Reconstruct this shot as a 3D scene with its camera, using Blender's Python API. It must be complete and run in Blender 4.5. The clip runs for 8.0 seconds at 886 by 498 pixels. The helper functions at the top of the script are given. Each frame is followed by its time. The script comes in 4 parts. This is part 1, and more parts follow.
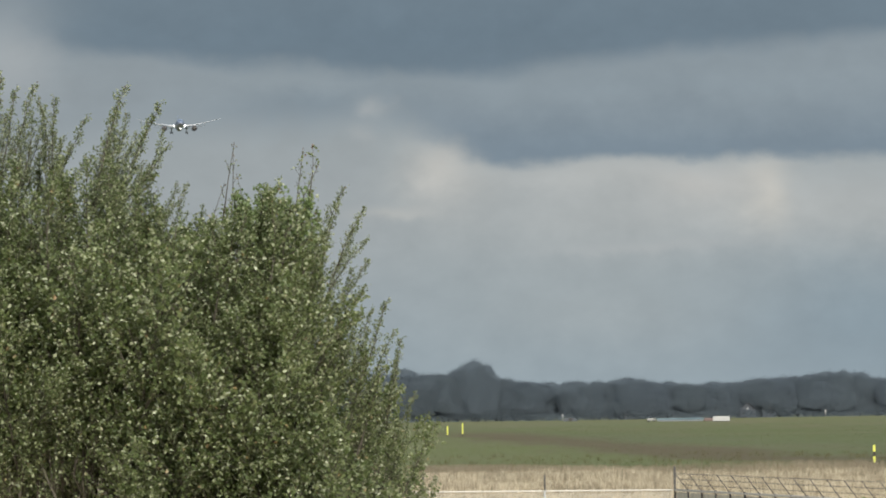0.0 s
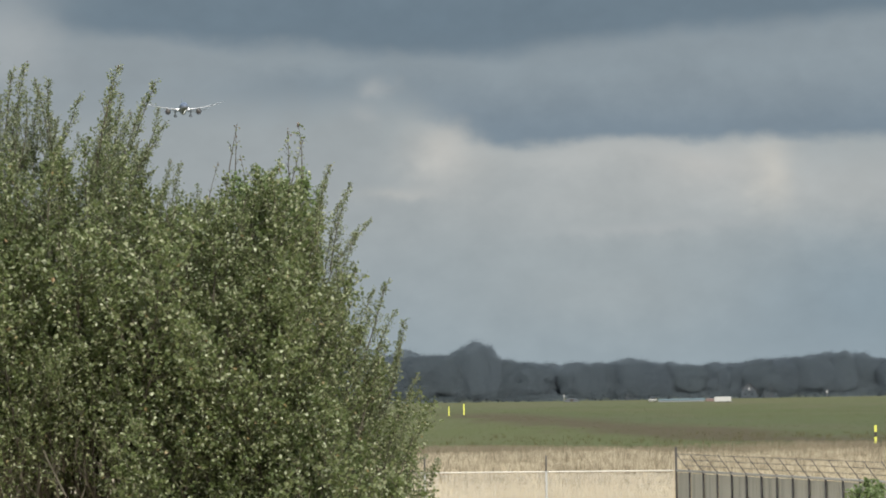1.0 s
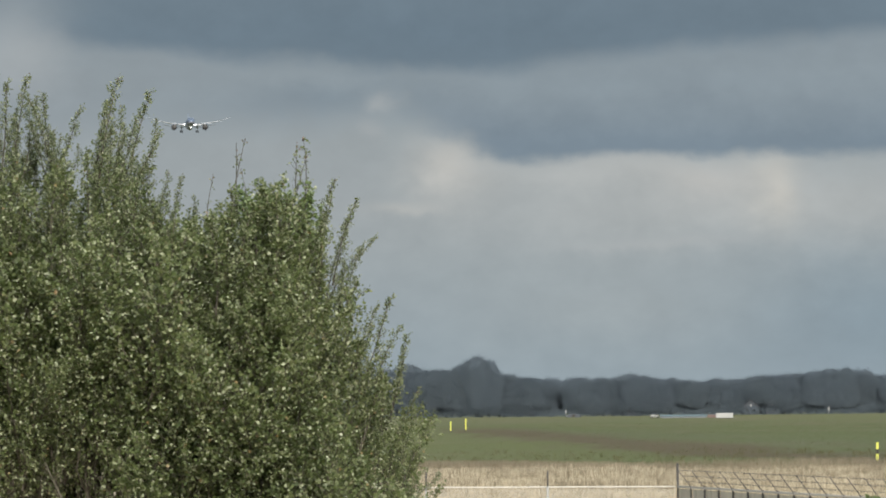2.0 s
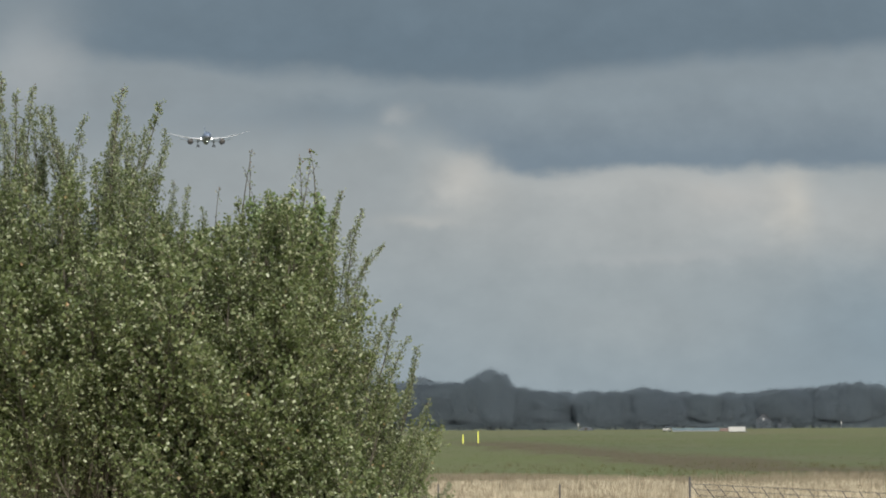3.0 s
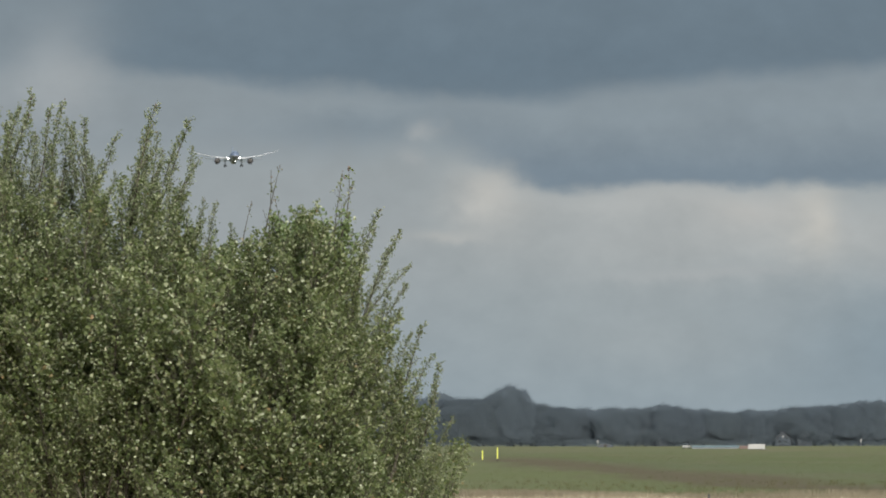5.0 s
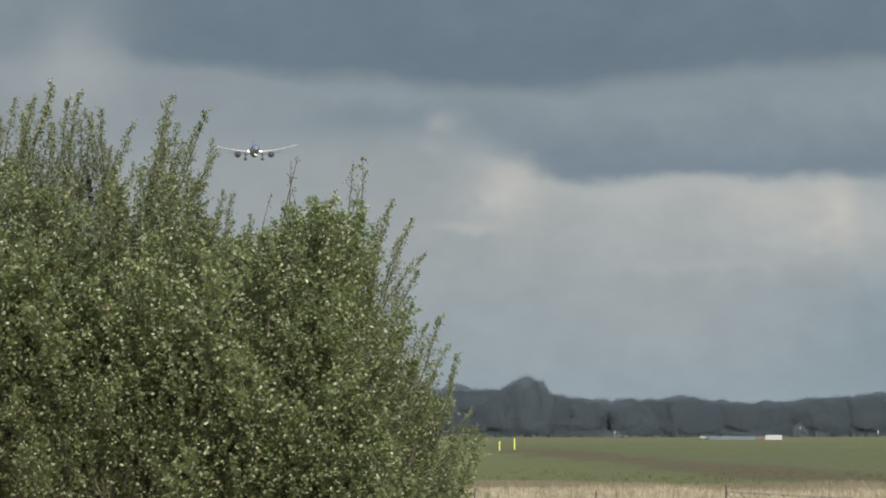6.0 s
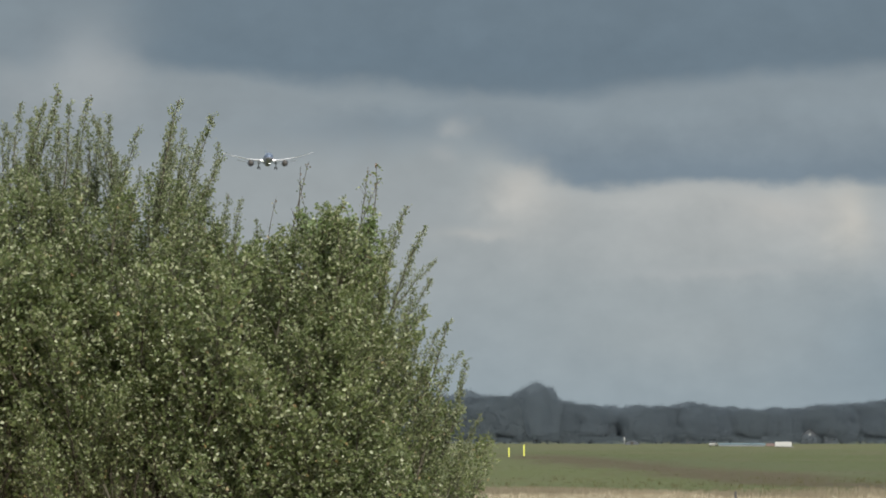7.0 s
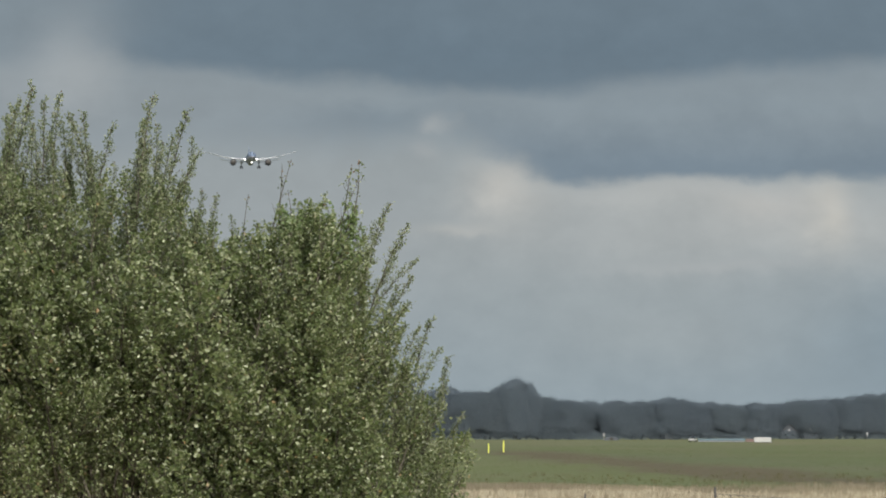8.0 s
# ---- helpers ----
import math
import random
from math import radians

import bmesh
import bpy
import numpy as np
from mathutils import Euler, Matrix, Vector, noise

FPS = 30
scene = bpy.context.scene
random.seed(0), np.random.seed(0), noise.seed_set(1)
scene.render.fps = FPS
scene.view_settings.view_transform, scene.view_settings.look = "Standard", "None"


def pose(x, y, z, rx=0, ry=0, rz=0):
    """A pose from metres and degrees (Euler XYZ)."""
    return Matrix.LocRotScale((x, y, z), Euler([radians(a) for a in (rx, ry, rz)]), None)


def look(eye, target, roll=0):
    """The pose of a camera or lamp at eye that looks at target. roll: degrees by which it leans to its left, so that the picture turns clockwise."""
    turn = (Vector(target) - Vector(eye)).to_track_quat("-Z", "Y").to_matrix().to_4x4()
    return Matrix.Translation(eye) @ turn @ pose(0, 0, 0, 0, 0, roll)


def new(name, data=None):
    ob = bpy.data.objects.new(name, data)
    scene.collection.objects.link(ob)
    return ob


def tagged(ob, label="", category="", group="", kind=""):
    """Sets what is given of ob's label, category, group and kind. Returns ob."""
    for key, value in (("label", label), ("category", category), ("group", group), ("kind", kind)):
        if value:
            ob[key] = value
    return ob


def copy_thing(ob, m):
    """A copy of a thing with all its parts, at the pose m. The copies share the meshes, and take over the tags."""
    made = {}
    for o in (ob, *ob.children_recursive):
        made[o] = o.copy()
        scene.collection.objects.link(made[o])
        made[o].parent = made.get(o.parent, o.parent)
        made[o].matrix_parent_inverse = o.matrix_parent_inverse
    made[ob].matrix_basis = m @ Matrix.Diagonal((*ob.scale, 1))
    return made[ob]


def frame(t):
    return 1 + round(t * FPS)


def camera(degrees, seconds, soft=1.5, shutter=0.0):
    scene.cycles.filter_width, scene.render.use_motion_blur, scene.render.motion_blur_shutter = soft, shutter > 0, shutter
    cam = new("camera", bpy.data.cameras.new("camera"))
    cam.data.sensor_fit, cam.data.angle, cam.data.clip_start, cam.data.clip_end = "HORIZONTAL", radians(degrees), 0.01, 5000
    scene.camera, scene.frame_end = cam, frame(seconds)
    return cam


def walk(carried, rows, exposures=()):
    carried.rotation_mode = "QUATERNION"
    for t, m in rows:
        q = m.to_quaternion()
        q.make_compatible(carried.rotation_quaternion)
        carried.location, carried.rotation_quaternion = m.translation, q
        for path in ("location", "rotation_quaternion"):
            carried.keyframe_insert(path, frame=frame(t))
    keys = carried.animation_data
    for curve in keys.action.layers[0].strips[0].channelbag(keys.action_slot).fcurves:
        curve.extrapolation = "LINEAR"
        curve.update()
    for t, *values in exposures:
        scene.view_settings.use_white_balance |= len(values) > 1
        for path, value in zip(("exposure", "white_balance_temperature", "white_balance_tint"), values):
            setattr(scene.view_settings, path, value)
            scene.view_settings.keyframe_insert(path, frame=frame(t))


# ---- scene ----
cam = camera(9.955, 8.0, soft=1.9)
EYE_HEIGHT = 3.8
# seconds, tilt, pan, lean
VIEW = [
    (0, 91.8638, -0.0163, -0.803), (0.5, 91.7277, -0.0429, -0.955), (1, 91.6485, 0.0, -0.87),
    (1.5, 91.6918, 0.0278, -0.601), (1.7, 91.7440, 0.0255, -0.570), (3, 91.9600, 0.1736, -0.360), (3.5, 92.0297, 0.2184, -0.004),
    (4, 92.1381, 0.2438, 0.163), (4.5, 92.1751, 0.2855, 0.024), (6, 92.0356, 0.5962, -0.031),
    (6.5, 92.0581, 0.6642, 0.024), (7, 92.1065, 0.7052, 0.035), (7.5, 92.1118, 0.6050, -0.130),
    (8, 92.0624, 0.4720, -0.059),
]
walk(cam, [(t, pose(0, 0, EYE_HEIGHT, rx, 0, rz) @ pose(0, 0, 0, 0, 0, lean)) for t, rx, rz, lean in VIEW],
     exposures=[(0, 0.43), (1.5, 0.43), (3.5, 0.36), (8, 0.38)])

# ---- light ----
SUN_AZIMUTH, SUN_HEIGHT = 164, 40      # degrees to the right of the view, and up


def make_world():
    world = bpy.data.worlds.new("sky")
    scene.world = world
    world.use_nodes = True
    nt = world.node_tree
    nt.nodes.clear()
    sky = nt.nodes.new("ShaderNodeTexSky")
    sky.sky_type, sky.sun_disc = "NISHITA", False
    sky.sun_elevation, sky.sun_rotation = radians(SUN_HEIGHT), radians(SUN_AZIMUTH)
    dim = nt.nodes.new("ShaderNodeVectorMath")
    dim.operation = "SCALE"
    dim.inputs["Scale"].default_value = 0.07
    nt.links.new(sky.outputs[0], dim.inputs[0])
    co = nt.nodes.new("ShaderNodeTexCoord")
    stretch = nt.nodes.new("ShaderNodeMapping")
    stretch.inputs["Scale"].default_value = (1.6, 1.6, 4.0)
    nt.links.new(co.outputs["Generated"], stretch.inputs[0])
    n = nt.nodes.new("ShaderNodeTexNoise")
    n.inputs["Scale"].default_value, n.inputs["Detail"].default_value = 2.2, 6
    nt.links.new(stretch.outputs[0], n.inputs[0])
    tone = nt.nodes.new("ShaderNodeValToRGB")
    tone.color_ramp.elements[0].position, tone.color_ramp.elements[0].color = 0.35, (0.22, 0.25, 0.28, 1)
    tone.color_ramp.elements[1].position, tone.color_ramp.elements[1].color = 0.68, (0.62, 0.63, 0.62, 1)
    nt.links.new(n.outputs[0], tone.inputs[0])
    cover = nt.nodes.new("ShaderNodeValToRGB")
    cover.color_ramp.elements[0].position, cover.color_ramp.elements[0].color = 0.30, (0.65, 0.65, 0.65, 1)
    cover.color_ramp.elements[1].position, cover.color_ramp.elements[1].color = 0.48, (1, 1, 1, 1)
    nt.links.new(n.outputs[0], cover.inputs[0])
    mix = nt.nodes.new("ShaderNodeMixRGB")
    nt.links.new(cover.outputs[0], mix.inputs[0])
    nt.links.new(dim.outputs[0], mix.inputs[1])
    nt.links.new(tone.outputs[0], mix.inputs[2])
    bg = nt.nodes.new("ShaderNodeBackground")
    nt.links.new(mix.outputs[0], bg.inputs[0])
    bg.inputs[1].default_value = 1.6
    out = nt.nodes.new("ShaderNodeOutputWorld")
    nt.links.new(bg.outputs[0], out.inputs[0])


make_world()
sun = new("sun", bpy.data.lights.new("sun", "SUN"))
sun.data.energy, sun.data.angle, sun.data.color = 3.6, radians(0.6), (1.0, 0.95, 0.86)
_a, _h = radians(SUN_AZIMUTH), radians(SUN_HEIGHT)
sun.matrix_basis = look((math.sin(_a) * math.cos(_h) * 100, math.cos(_a) * math.cos(_h) * 100, math.sin(_h) * 100), (0, 0, 0))


# ---- materials ----
def srgb(r, g, b):
    return tuple((c / 255 / 12.92) if c <= 10 else ((c / 255 + 0.055) / 1.055) ** 2.4 for c in (r, g, b)) + (1,)


class Nodes:
    """A material and short ways to add nodes to it."""

    def __init__(self, name):
        self.mat = bpy.data.materials.new(name)
        self.mat.use_nodes = True
        self.nt = self.mat.node_tree
        self.nt.nodes.clear()
        self.out = self.add("ShaderNodeOutputMaterial")

    def add(self, kind):
        return self.nt.nodes.new(kind)

    def put(self, socket, value):
        if isinstance(value, bpy.types.NodeSocket):
            self.nt.links.new(value, socket)
        else:
            socket.default_value = value

    def math(self, op, a, b=0.0, c=0.0):
        n = self.add("ShaderNodeMath")
        n.operation = op
        self.put(n.inputs[0], a), self.put(n.inputs[1], b), self.put(n.inputs[2], c)
        return n.outputs[0]

    def smooth(self, x, lo, hi):
        n = self.add("ShaderNodeMapRange")
        n.interpolation_type = "SMOOTHSTEP"
        self.put(n.inputs[0], x), self.put(n.inputs[1], lo), self.put(n.inputs[2], hi)
        return n.outputs[0]

    def mix(self, f, a, b, blend="MIX"):
        n = self.add("ShaderNodeMixRGB")
        n.blend_type = blend
        self.put(n.inputs[0], f), self.put(n.inputs[1], a), self.put(n.inputs[2], b)
        return n.outputs[0]

    def noise(self, vec, scale, detail=4.0, rough=0.55):
        n = self.add("ShaderNodeTexNoise")
        self.put(n.inputs["Vector"], vec)
        n.inputs["Scale"].default_value, n.inputs["Detail"].default_value, n.inputs["Roughness"].default_value = scale, detail, rough
        return n.outputs[0]

    def coords(self, which="Object", scale=(1, 1, 1)):
        m = self.add("ShaderNodeMapping")
        m.inputs["Scale"].default_value = scale
        self.nt.links.new(self.add("ShaderNodeTexCoord").outputs[which], m.inputs[0])
        return m.outputs[0]

    def bump(self, height, strength, distance):
        n = self.add("ShaderNodeBump")
        n.inputs["Strength"].default_value, n.inputs["Distance"].default_value = strength, distance
        self.nt.links.new(height, n.inputs["Height"])
        return n.outputs[0]

    def surface(self, color, rough=0.6, metal=0.0, normal=None):
        b = self.add("ShaderNodeBsdfPrincipled")
        self.put(b.inputs["Base Color"], color), self.put(b.inputs["Roughness"], rough), self.put(b.inputs["Metallic"], metal)
        if normal:
            self.nt.links.new(normal, b.inputs["Normal"])
        return b.outputs[0]

    def done(self, shader):
        self.nt.links.new(shader, self.out.inputs[0])
        return self.mat


def worn(name, color, rough=0.6, metal=0.0, scale=3.0, dirt=0.35):
    """Paint, metal or board with stains at two scales and fine relief."""
    k = Nodes(name)
    co = k.coords("Object")
    big, fine = k.noise(co, scale, 3), k.noise(co, scale * 14, 4)
    dark = tuple(c * 0.55 for c in color[:3]) + (1,)
    c = k.mix(k.math("MULTIPLY", k.smooth(big, 0.4, 0.75), dirt), color, dark)
    c = k.mix(k.math("MULTIPLY", k.smooth(fine, 0.5, 0.8), dirt * 0.6), c, dark)
    r = k.math("ADD", k.math("MULTIPLY", fine, 0.25), rough - 0.1)
    return k.done(k.surface(c, r, metal, k.bump(fine, 0.15, 0.01)))


def leafy(name, colors, gloss=0.45, through_light=0.34, warm=0.3, through_color=(0.205, 0.26, 0.09, 1), patchy=0.0, haze_gaps=0.0):
    """Leaves: each island takes its own tint from the ramp, and lets some light through; the last argument is the share
    of small holes in the cover, standing in for haze.
    """
    k = Nodes(name)
    ramp = k.add("ShaderNodeValToRGB")
    els = ramp.color_ramp.elements
    while len(els) < len(colors):
        els.new(0.5)
    for i, (at, c) in enumerate(colors):
        els[i].position, els[i].color = at, c
    k.nt.links.new(k.add("ShaderNodeNewGeometry").outputs["Random Per Island"], ramp.inputs[0])
    own = k.add("ShaderNodeObjectInfo").outputs["Random"]
    tint = k.mix(k.math("MULTIPLY", own, warm), ramp.outputs[0], (0.080, 0.092, 0.026, 1))
    vein = k.noise(k.coords("Object"), 60, 2)
    col = k.mix(k.math("MULTIPLY", vein, warm), tint, (0.03, 0.045, 0.012, 1))
    if patchy:
        drift = k.noise(k.coords("Object", (1, 0.3, 1)), 0.16, 4, 0.6)
        worn_col = tuple(c * 0.6 for c in colors[0][1][:3]) + (1,)
        col = k.mix(k.math("MULTIPLY", k.smooth(drift, 0.40, 0.62), patchy), col, worn_col)
    body = k.surface(col, gloss)
    tr = k.add("ShaderNodeBsdfTranslucent")
    tr.inputs[0].default_value = through_color
    m = k.add("ShaderNodeMixShader")
    m.inputs[0].default_value = through_light
    k.nt.links.new(body, m.inputs[1]), k.nt.links.new(tr.outputs[0], m.inputs[2])
    # holes thin far crowns, standing in for haze and softening their shadows
    if haze_gaps:
        holes = k.smooth(k.noise(k.coords("Object"), 75, 2), 0.58 - haze_gaps * 0.4, 0.62 - haze_gaps * 0.4)
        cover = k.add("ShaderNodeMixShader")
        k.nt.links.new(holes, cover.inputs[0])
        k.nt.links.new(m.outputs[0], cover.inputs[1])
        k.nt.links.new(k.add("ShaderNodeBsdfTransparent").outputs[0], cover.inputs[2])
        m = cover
    return k.done(m.outputs[0])


def glowing(name, color, strength):
    k = Nodes(name)
    e = k.add("ShaderNodeEmission")
    e.inputs[0].default_value, e.inputs[1].default_value = color, strength
    return k.done(e.outputs[0])


def ground_material():
    k = Nodes("field_grass")
    co = k.coords("Object")
    sep = k.add("ShaderNodeSeparateXYZ")
    k.nt.links.new(co, sep.inputs[0])
    y = sep.outputs[1]
    patches = k.noise(k.coords("Object", (1, 0.35, 1)), 0.03, 5, 0.6)
    broad = k.noise(k.coords("Object", (1, 0.25, 1)), 0.008, 4)
    fine = k.noise(co, 1.7, 6, 0.7)
    edge = k.math("ADD", k.math("ADD", y, k.math("MULTIPLY", k.math("MAXIMUM", sep.outputs[0], 0.0), 0.9)), k.math("MULTIPLY", k.math("SUBTRACT", patches, 0.5), 60.0))
    green = k.smooth(edge, 304.0, 332.0)
    straw = k.mix(fine, (0.50, 0.43, 0.31, 1), (0.66, 0.58, 0.44, 1))
    straw = k.mix(k.smooth(patches, 0.5, 0.7), straw, (0.30, 0.26, 0.16, 1))
    straw = k.mix(k.math("MULTIPLY", k.smooth(edge, 175.0, 265.0), 0.85), straw, (0.235, 0.19, 0.135, 1))
    turf = k.mix(fine, (0.041, 0.057, 0.009, 1), (0.059, 0.075, 0.014, 1))
    turf = k.mix(k.math("MULTIPLY", k.smooth(patches, 0.47, 0.60), 0.55), turf, (0.085, 0.070, 0.036, 1))
    # a worn brown track that runs away across the turf
    line = k.math("ADD", k.math("MULTIPLY", k.math("SUBTRACT", 958.0, y), 0.033), 6.0)
    line = k.math("ADD", line, k.math("MULTIPLY", k.math("MAXIMUM", k.math("SUBTRACT", 472.0, y), 0.0), 0.035))
    weave = k.math("MULTIPLY", k.math("SUBTRACT", k.noise(k.coords("Object", (1, 0.1, 1)), 0.11, 5, 0.65), 0.5), 26.0)
    across = k.math("ADD", k.math("SUBTRACT", sep.outputs[0], line), weave)
    swath = k.math("MULTIPLY", k.smooth(across, -11.0, -2.0), k.math("SUBTRACT", 1.0, k.smooth(across, 3.0, 13.0)))
    swath = k.math("MULTIPLY", swath, k.math("SUBTRACT", 1.0, k.smooth(y, 900.0, 1080.0)))
    near = k.math("SUBTRACT", 1.0, k.smooth(across, -12.0, 2.0))
    tuft = k.noise(k.coords("Object", (1, 0.12, 1)), 0.45, 5, 0.7)
    turf = k.mix(k.math("MULTIPLY", k.smooth(broad, 0.42, 0.60), 0.5), turf, (0.054, 0.066, 0.026, 1))
    turf = k.mix(k.math("MULTIPLY", near, 0.5), turf, (0.074, 0.087, 0.019, 1))
    turf = k.mix(k.math("MULTIPLY", k.math("MULTIPLY", swath, k.smooth(tuft, 0.22, 0.48)), 0.95), turf, (0.050, 0.037, 0.012, 1))
    turf = k.mix(k.math("MULTIPLY", k.smooth(tuft, 0.52, 0.72), 0.40), turf, (0.105, 0.066, 0.032, 1))
    # the strip before the woods is drier
    turf = k.mix(k.math("MULTIPLY", k.smooth(y, 900.0, 1500.0), 0.25), turf, (0.125, 0.118, 0.055, 1))
    col = k.mix(green, straw, turf)
    return k.done(k.surface(col, 0.9, 0.0, k.bump(fine, 0.6, 0.3)))


def cloud_material():
    """A broken cloud deck: soft masses placed in the sky, ragged by noise at three scales."""
    k = Nodes("cloud_deck")
    sep = k.add("ShaderNodeSeparateXYZ")
    co = k.coords("Object")
    k.nt.links.new(co, sep.inputs[0])
    s0 = k.math("MULTIPLY", k.math("DIVIDE", sep.outputs[0], sep.outputs[1]), 9.0)
    w0 = k.math("MULTIPLY", k.math("DIVIDE", sep.outputs[2], sep.outputs[1]), 9.0)
    vec = k.add("ShaderNodeCombineXYZ")
    k.nt.links.new(s0, vec.inputs[0]), k.nt.links.new(k.math("MULTIPLY", w0, 1.35), vec.inputs[1])
    v = vec.outputs[0]
    n1 = k.math("SUBTRACT", k.noise(v, 2.6, 5, 0.5), 0.5)
    n2 = k.math("SUBTRACT", k.noise(v, 7.0, 5, 0.5), 0.5)
    shifted = k.add("ShaderNodeVectorMath")
    shifted.operation = "ADD"
    shifted.inputs[1].default_value = (7.3, 3.1, 0.0)
    k.nt.links.new(v, shifted.inputs[0])
    n3 = k.math("SUBTRACT", k.noise(shifted.outputs[0], 3.2, 5, 0.5), 0.5)
    n4 = k.math("SUBTRACT", k.noise(v, 19.0, 5, 0.55), 0.5)
    s = k.math("ADD", s0, k.math("ADD", k.math("MULTIPLY", n1, 0.12), k.math("MULTIPLY", n2, 0.11)))
    w = k.math("ADD", w0, k.math("ADD", k.math("MULTIPLY", n3, 0.06), k.math("ADD", k.math("MULTIPLY", n2, 0.042), k.math("MULTIPLY", n4, 0.022))))

    def blob(a, b, sa, sb):
        p = k.math("POWER", k.math("ABSOLUTE", k.math("DIVIDE", k.math("SUBTRACT", s, a), sa)), 2.0)
        q = k.math("POWER", k.math("ABSOLUTE", k.math("DIVIDE", k.math("SUBTRACT", w, b), sb)), 2.0)
        return k.math("POWER", 2.718, k.math("MULTIPLY", k.math("ADD", p, q), -1.0))

    def over(col, f, amount, c):
        return k.mix(k.math("MULTIPLY", f, amount), col, srgb(*c))

    col = k.mix(k.smooth(w, 0.02, 0.36), srgb(144, 157, 164), srgb(152, 160, 163))
    col = over(col, blob(0.78, 0.16, 0.26, 0.14), 0.75, (129, 145, 155))       # bluer gap
    col = over(col, blob(0.30, 0.19, 0.22, 0.07), 0.6, (154, 162, 165))
    col = over(col, blob(0.52, 0.375, 0.62, 0.075), 0.95, (169, 173, 173))     # bright band
    col = over(col, blob(-0.20, 0.42, 0.40, 0.11), 0.7, (148, 155, 158))
    col = over(col, k.smooth(w, 0.47, 0.56), 0.8, (134, 145, 152))
    col = over(col, blob(-0.75, 0.60, 0.32, 0.12), 0.8, (139, 148, 153))
    # sunlit heads under the dark base
    col = over(col, blob(0.03, 0.428, 0.065, 0.055), 0.95, (184, 184, 180))
    col = over(col, blob(0.28, 0.425, 0.20, 0.030), 0.7, (174, 177, 176))
    col = over(col, blob(0.60, 0.39, 0.045, 0.065), 0.9, (188, 187, 181))
    col = over(col, blob(0.48, 0.405, 0.10, 0.035), 0.7, (180, 180, 177))
    col = over(col, blob(-0.05, 0.357, 0.07, 0.012), 0.75, (172, 174, 172))
    col = over(col, blob(0.40, 0.30, 0.16, 0.012), 0.5, (168, 172, 173))
    # second dark mass, flat below and slanting at its end
    base = k.smooth(k.math("SUBTRACT", w, k.math("MULTIPLY", s, 0.016)), 0.432, 0.464)
    end = k.smooth(k.math("ADD", s, k.math("MULTIPLY", w, 1.54)), 0.74, 0.86)
    mass = k.math("MULTIPLY", k.math("MULTIPLY", base, end), k.math("SUBTRACT", 1.0, k.math("MULTIPLY", k.smooth(w, 0.47, 0.60), 0.8)))
    col = over(col, mass, 0.95, (116, 131, 143))
    col = over(col, blob(-0.20, 0.565, 0.16, 0.028), 0.6, (120, 134, 144))
    col = over(col, blob(0.45, 0.585, 0.50, 0.022), 0.6, (133, 145, 153))      # paler gap above it
    # top deck, its edge lowest in the middle
    sag = k.math("MULTIPLY", blob(0.0, 0.6, 0.62, 2.0), 0.064)
    deck = k.math("MULTIPLY", k.smooth(k.math("ADD", w, sag), 0.662, 0.708), k.math("ADD", 0.45, k.math("MULTIPLY", k.smooth(s, -0.85, -0.50), 0.55)))
    col = over(col, deck, 0.92, (104, 120, 132))
    col = over(col, blob(0.0, 0.68, 0.55, 0.05), 0.4, (99, 116, 129))
    col = over(col, blob(-0.74, 0.655, 0.07, 0.08), 0.8, (158, 164, 167))
    col = over(col, blob(-0.86, 0.62, 0.06, 0.05), 0.5, (150, 157, 161))
    col = over(col, blob(-0.09, 0.555, 0.025, 0.016), 0.5, (168, 171, 171))
    col = over(col, blob(-0.115, 0.505, 0.03, 0.02), 0.6, (158, 163, 165))
    grain = k.math("ADD", 1.0, k.math("MULTIPLY", k.math("ADD", n2, k.math("MULTIPLY", n4, 0.6)), 0.20))
    shade = k.add("ShaderNodeVectorMath")
    shade.operation = "SCALE"
    k.nt.links.new(col, shade.inputs[0]), k.nt.links.new(grain, shade.inputs["Scale"])
    col = shade.outputs[0]
    e = k.add("ShaderNodeEmission")
    k.nt.links.new(col, e.inputs[0])
    e.inputs[1].default_value = 0.81
    return k.done(e.outputs[0])


BARK = worn("bark", (0.078, 0.068, 0.050, 1), 0.85, 0, 9, 0.5)
WOOD_BARK = worn("woodland_bark", (0.075, 0.075, 0.07, 1), 0.9, 0, 4, 0.3)
# palest tints: pale undersides, plus sun glints put into the colour
LEAF = leafy("poplar_leaf", [(0.0, (0.058, 0.088, 0.030, 1)), (0.45, (0.102, 0.136, 0.050, 1)), (0.72, (0.165, 0.195, 0.080, 1)), (0.83, (0.36, 0.39, 0.24, 1)), (0.985, (0.58, 0.61, 0.43, 1)), (1.0, (0.28, 0.14, 0.05, 1))])
TIP = leafy("tip_leaf", [(0.0, (0.072, 0.100, 0.046, 1)), (0.40, (0.125, 0.158, 0.078, 1)), (0.60, (0.20, 0.23, 0.135, 1)), (0.78, (0.34, 0.37, 0.27, 1)), (0.97, (0.46, 0.49, 0.38, 1)), (1.0, (0.15, 0.10, 0.07, 1))])
YOUNG = leafy("young_leaf", [(0.0, (0.13, 0.09, 0.075, 1)), (0.6, (0.17, 0.125, 0.10, 1)), (1.0, (0.16, 0.17, 0.10, 1))], 0.5, 0.3, 0.1, (0.22, 0.15, 0.09, 1))
FRESH = leafy("fresh_leaf", [(0.0, (0.085, 0.130, 0.050, 1)), (0.6, (0.14, 0.195, 0.080, 1)), (1.0, (0.28, 0.34, 0.19, 1))], 0.4, 0.32, 0.1, (0.19, 0.27, 0.08, 1))
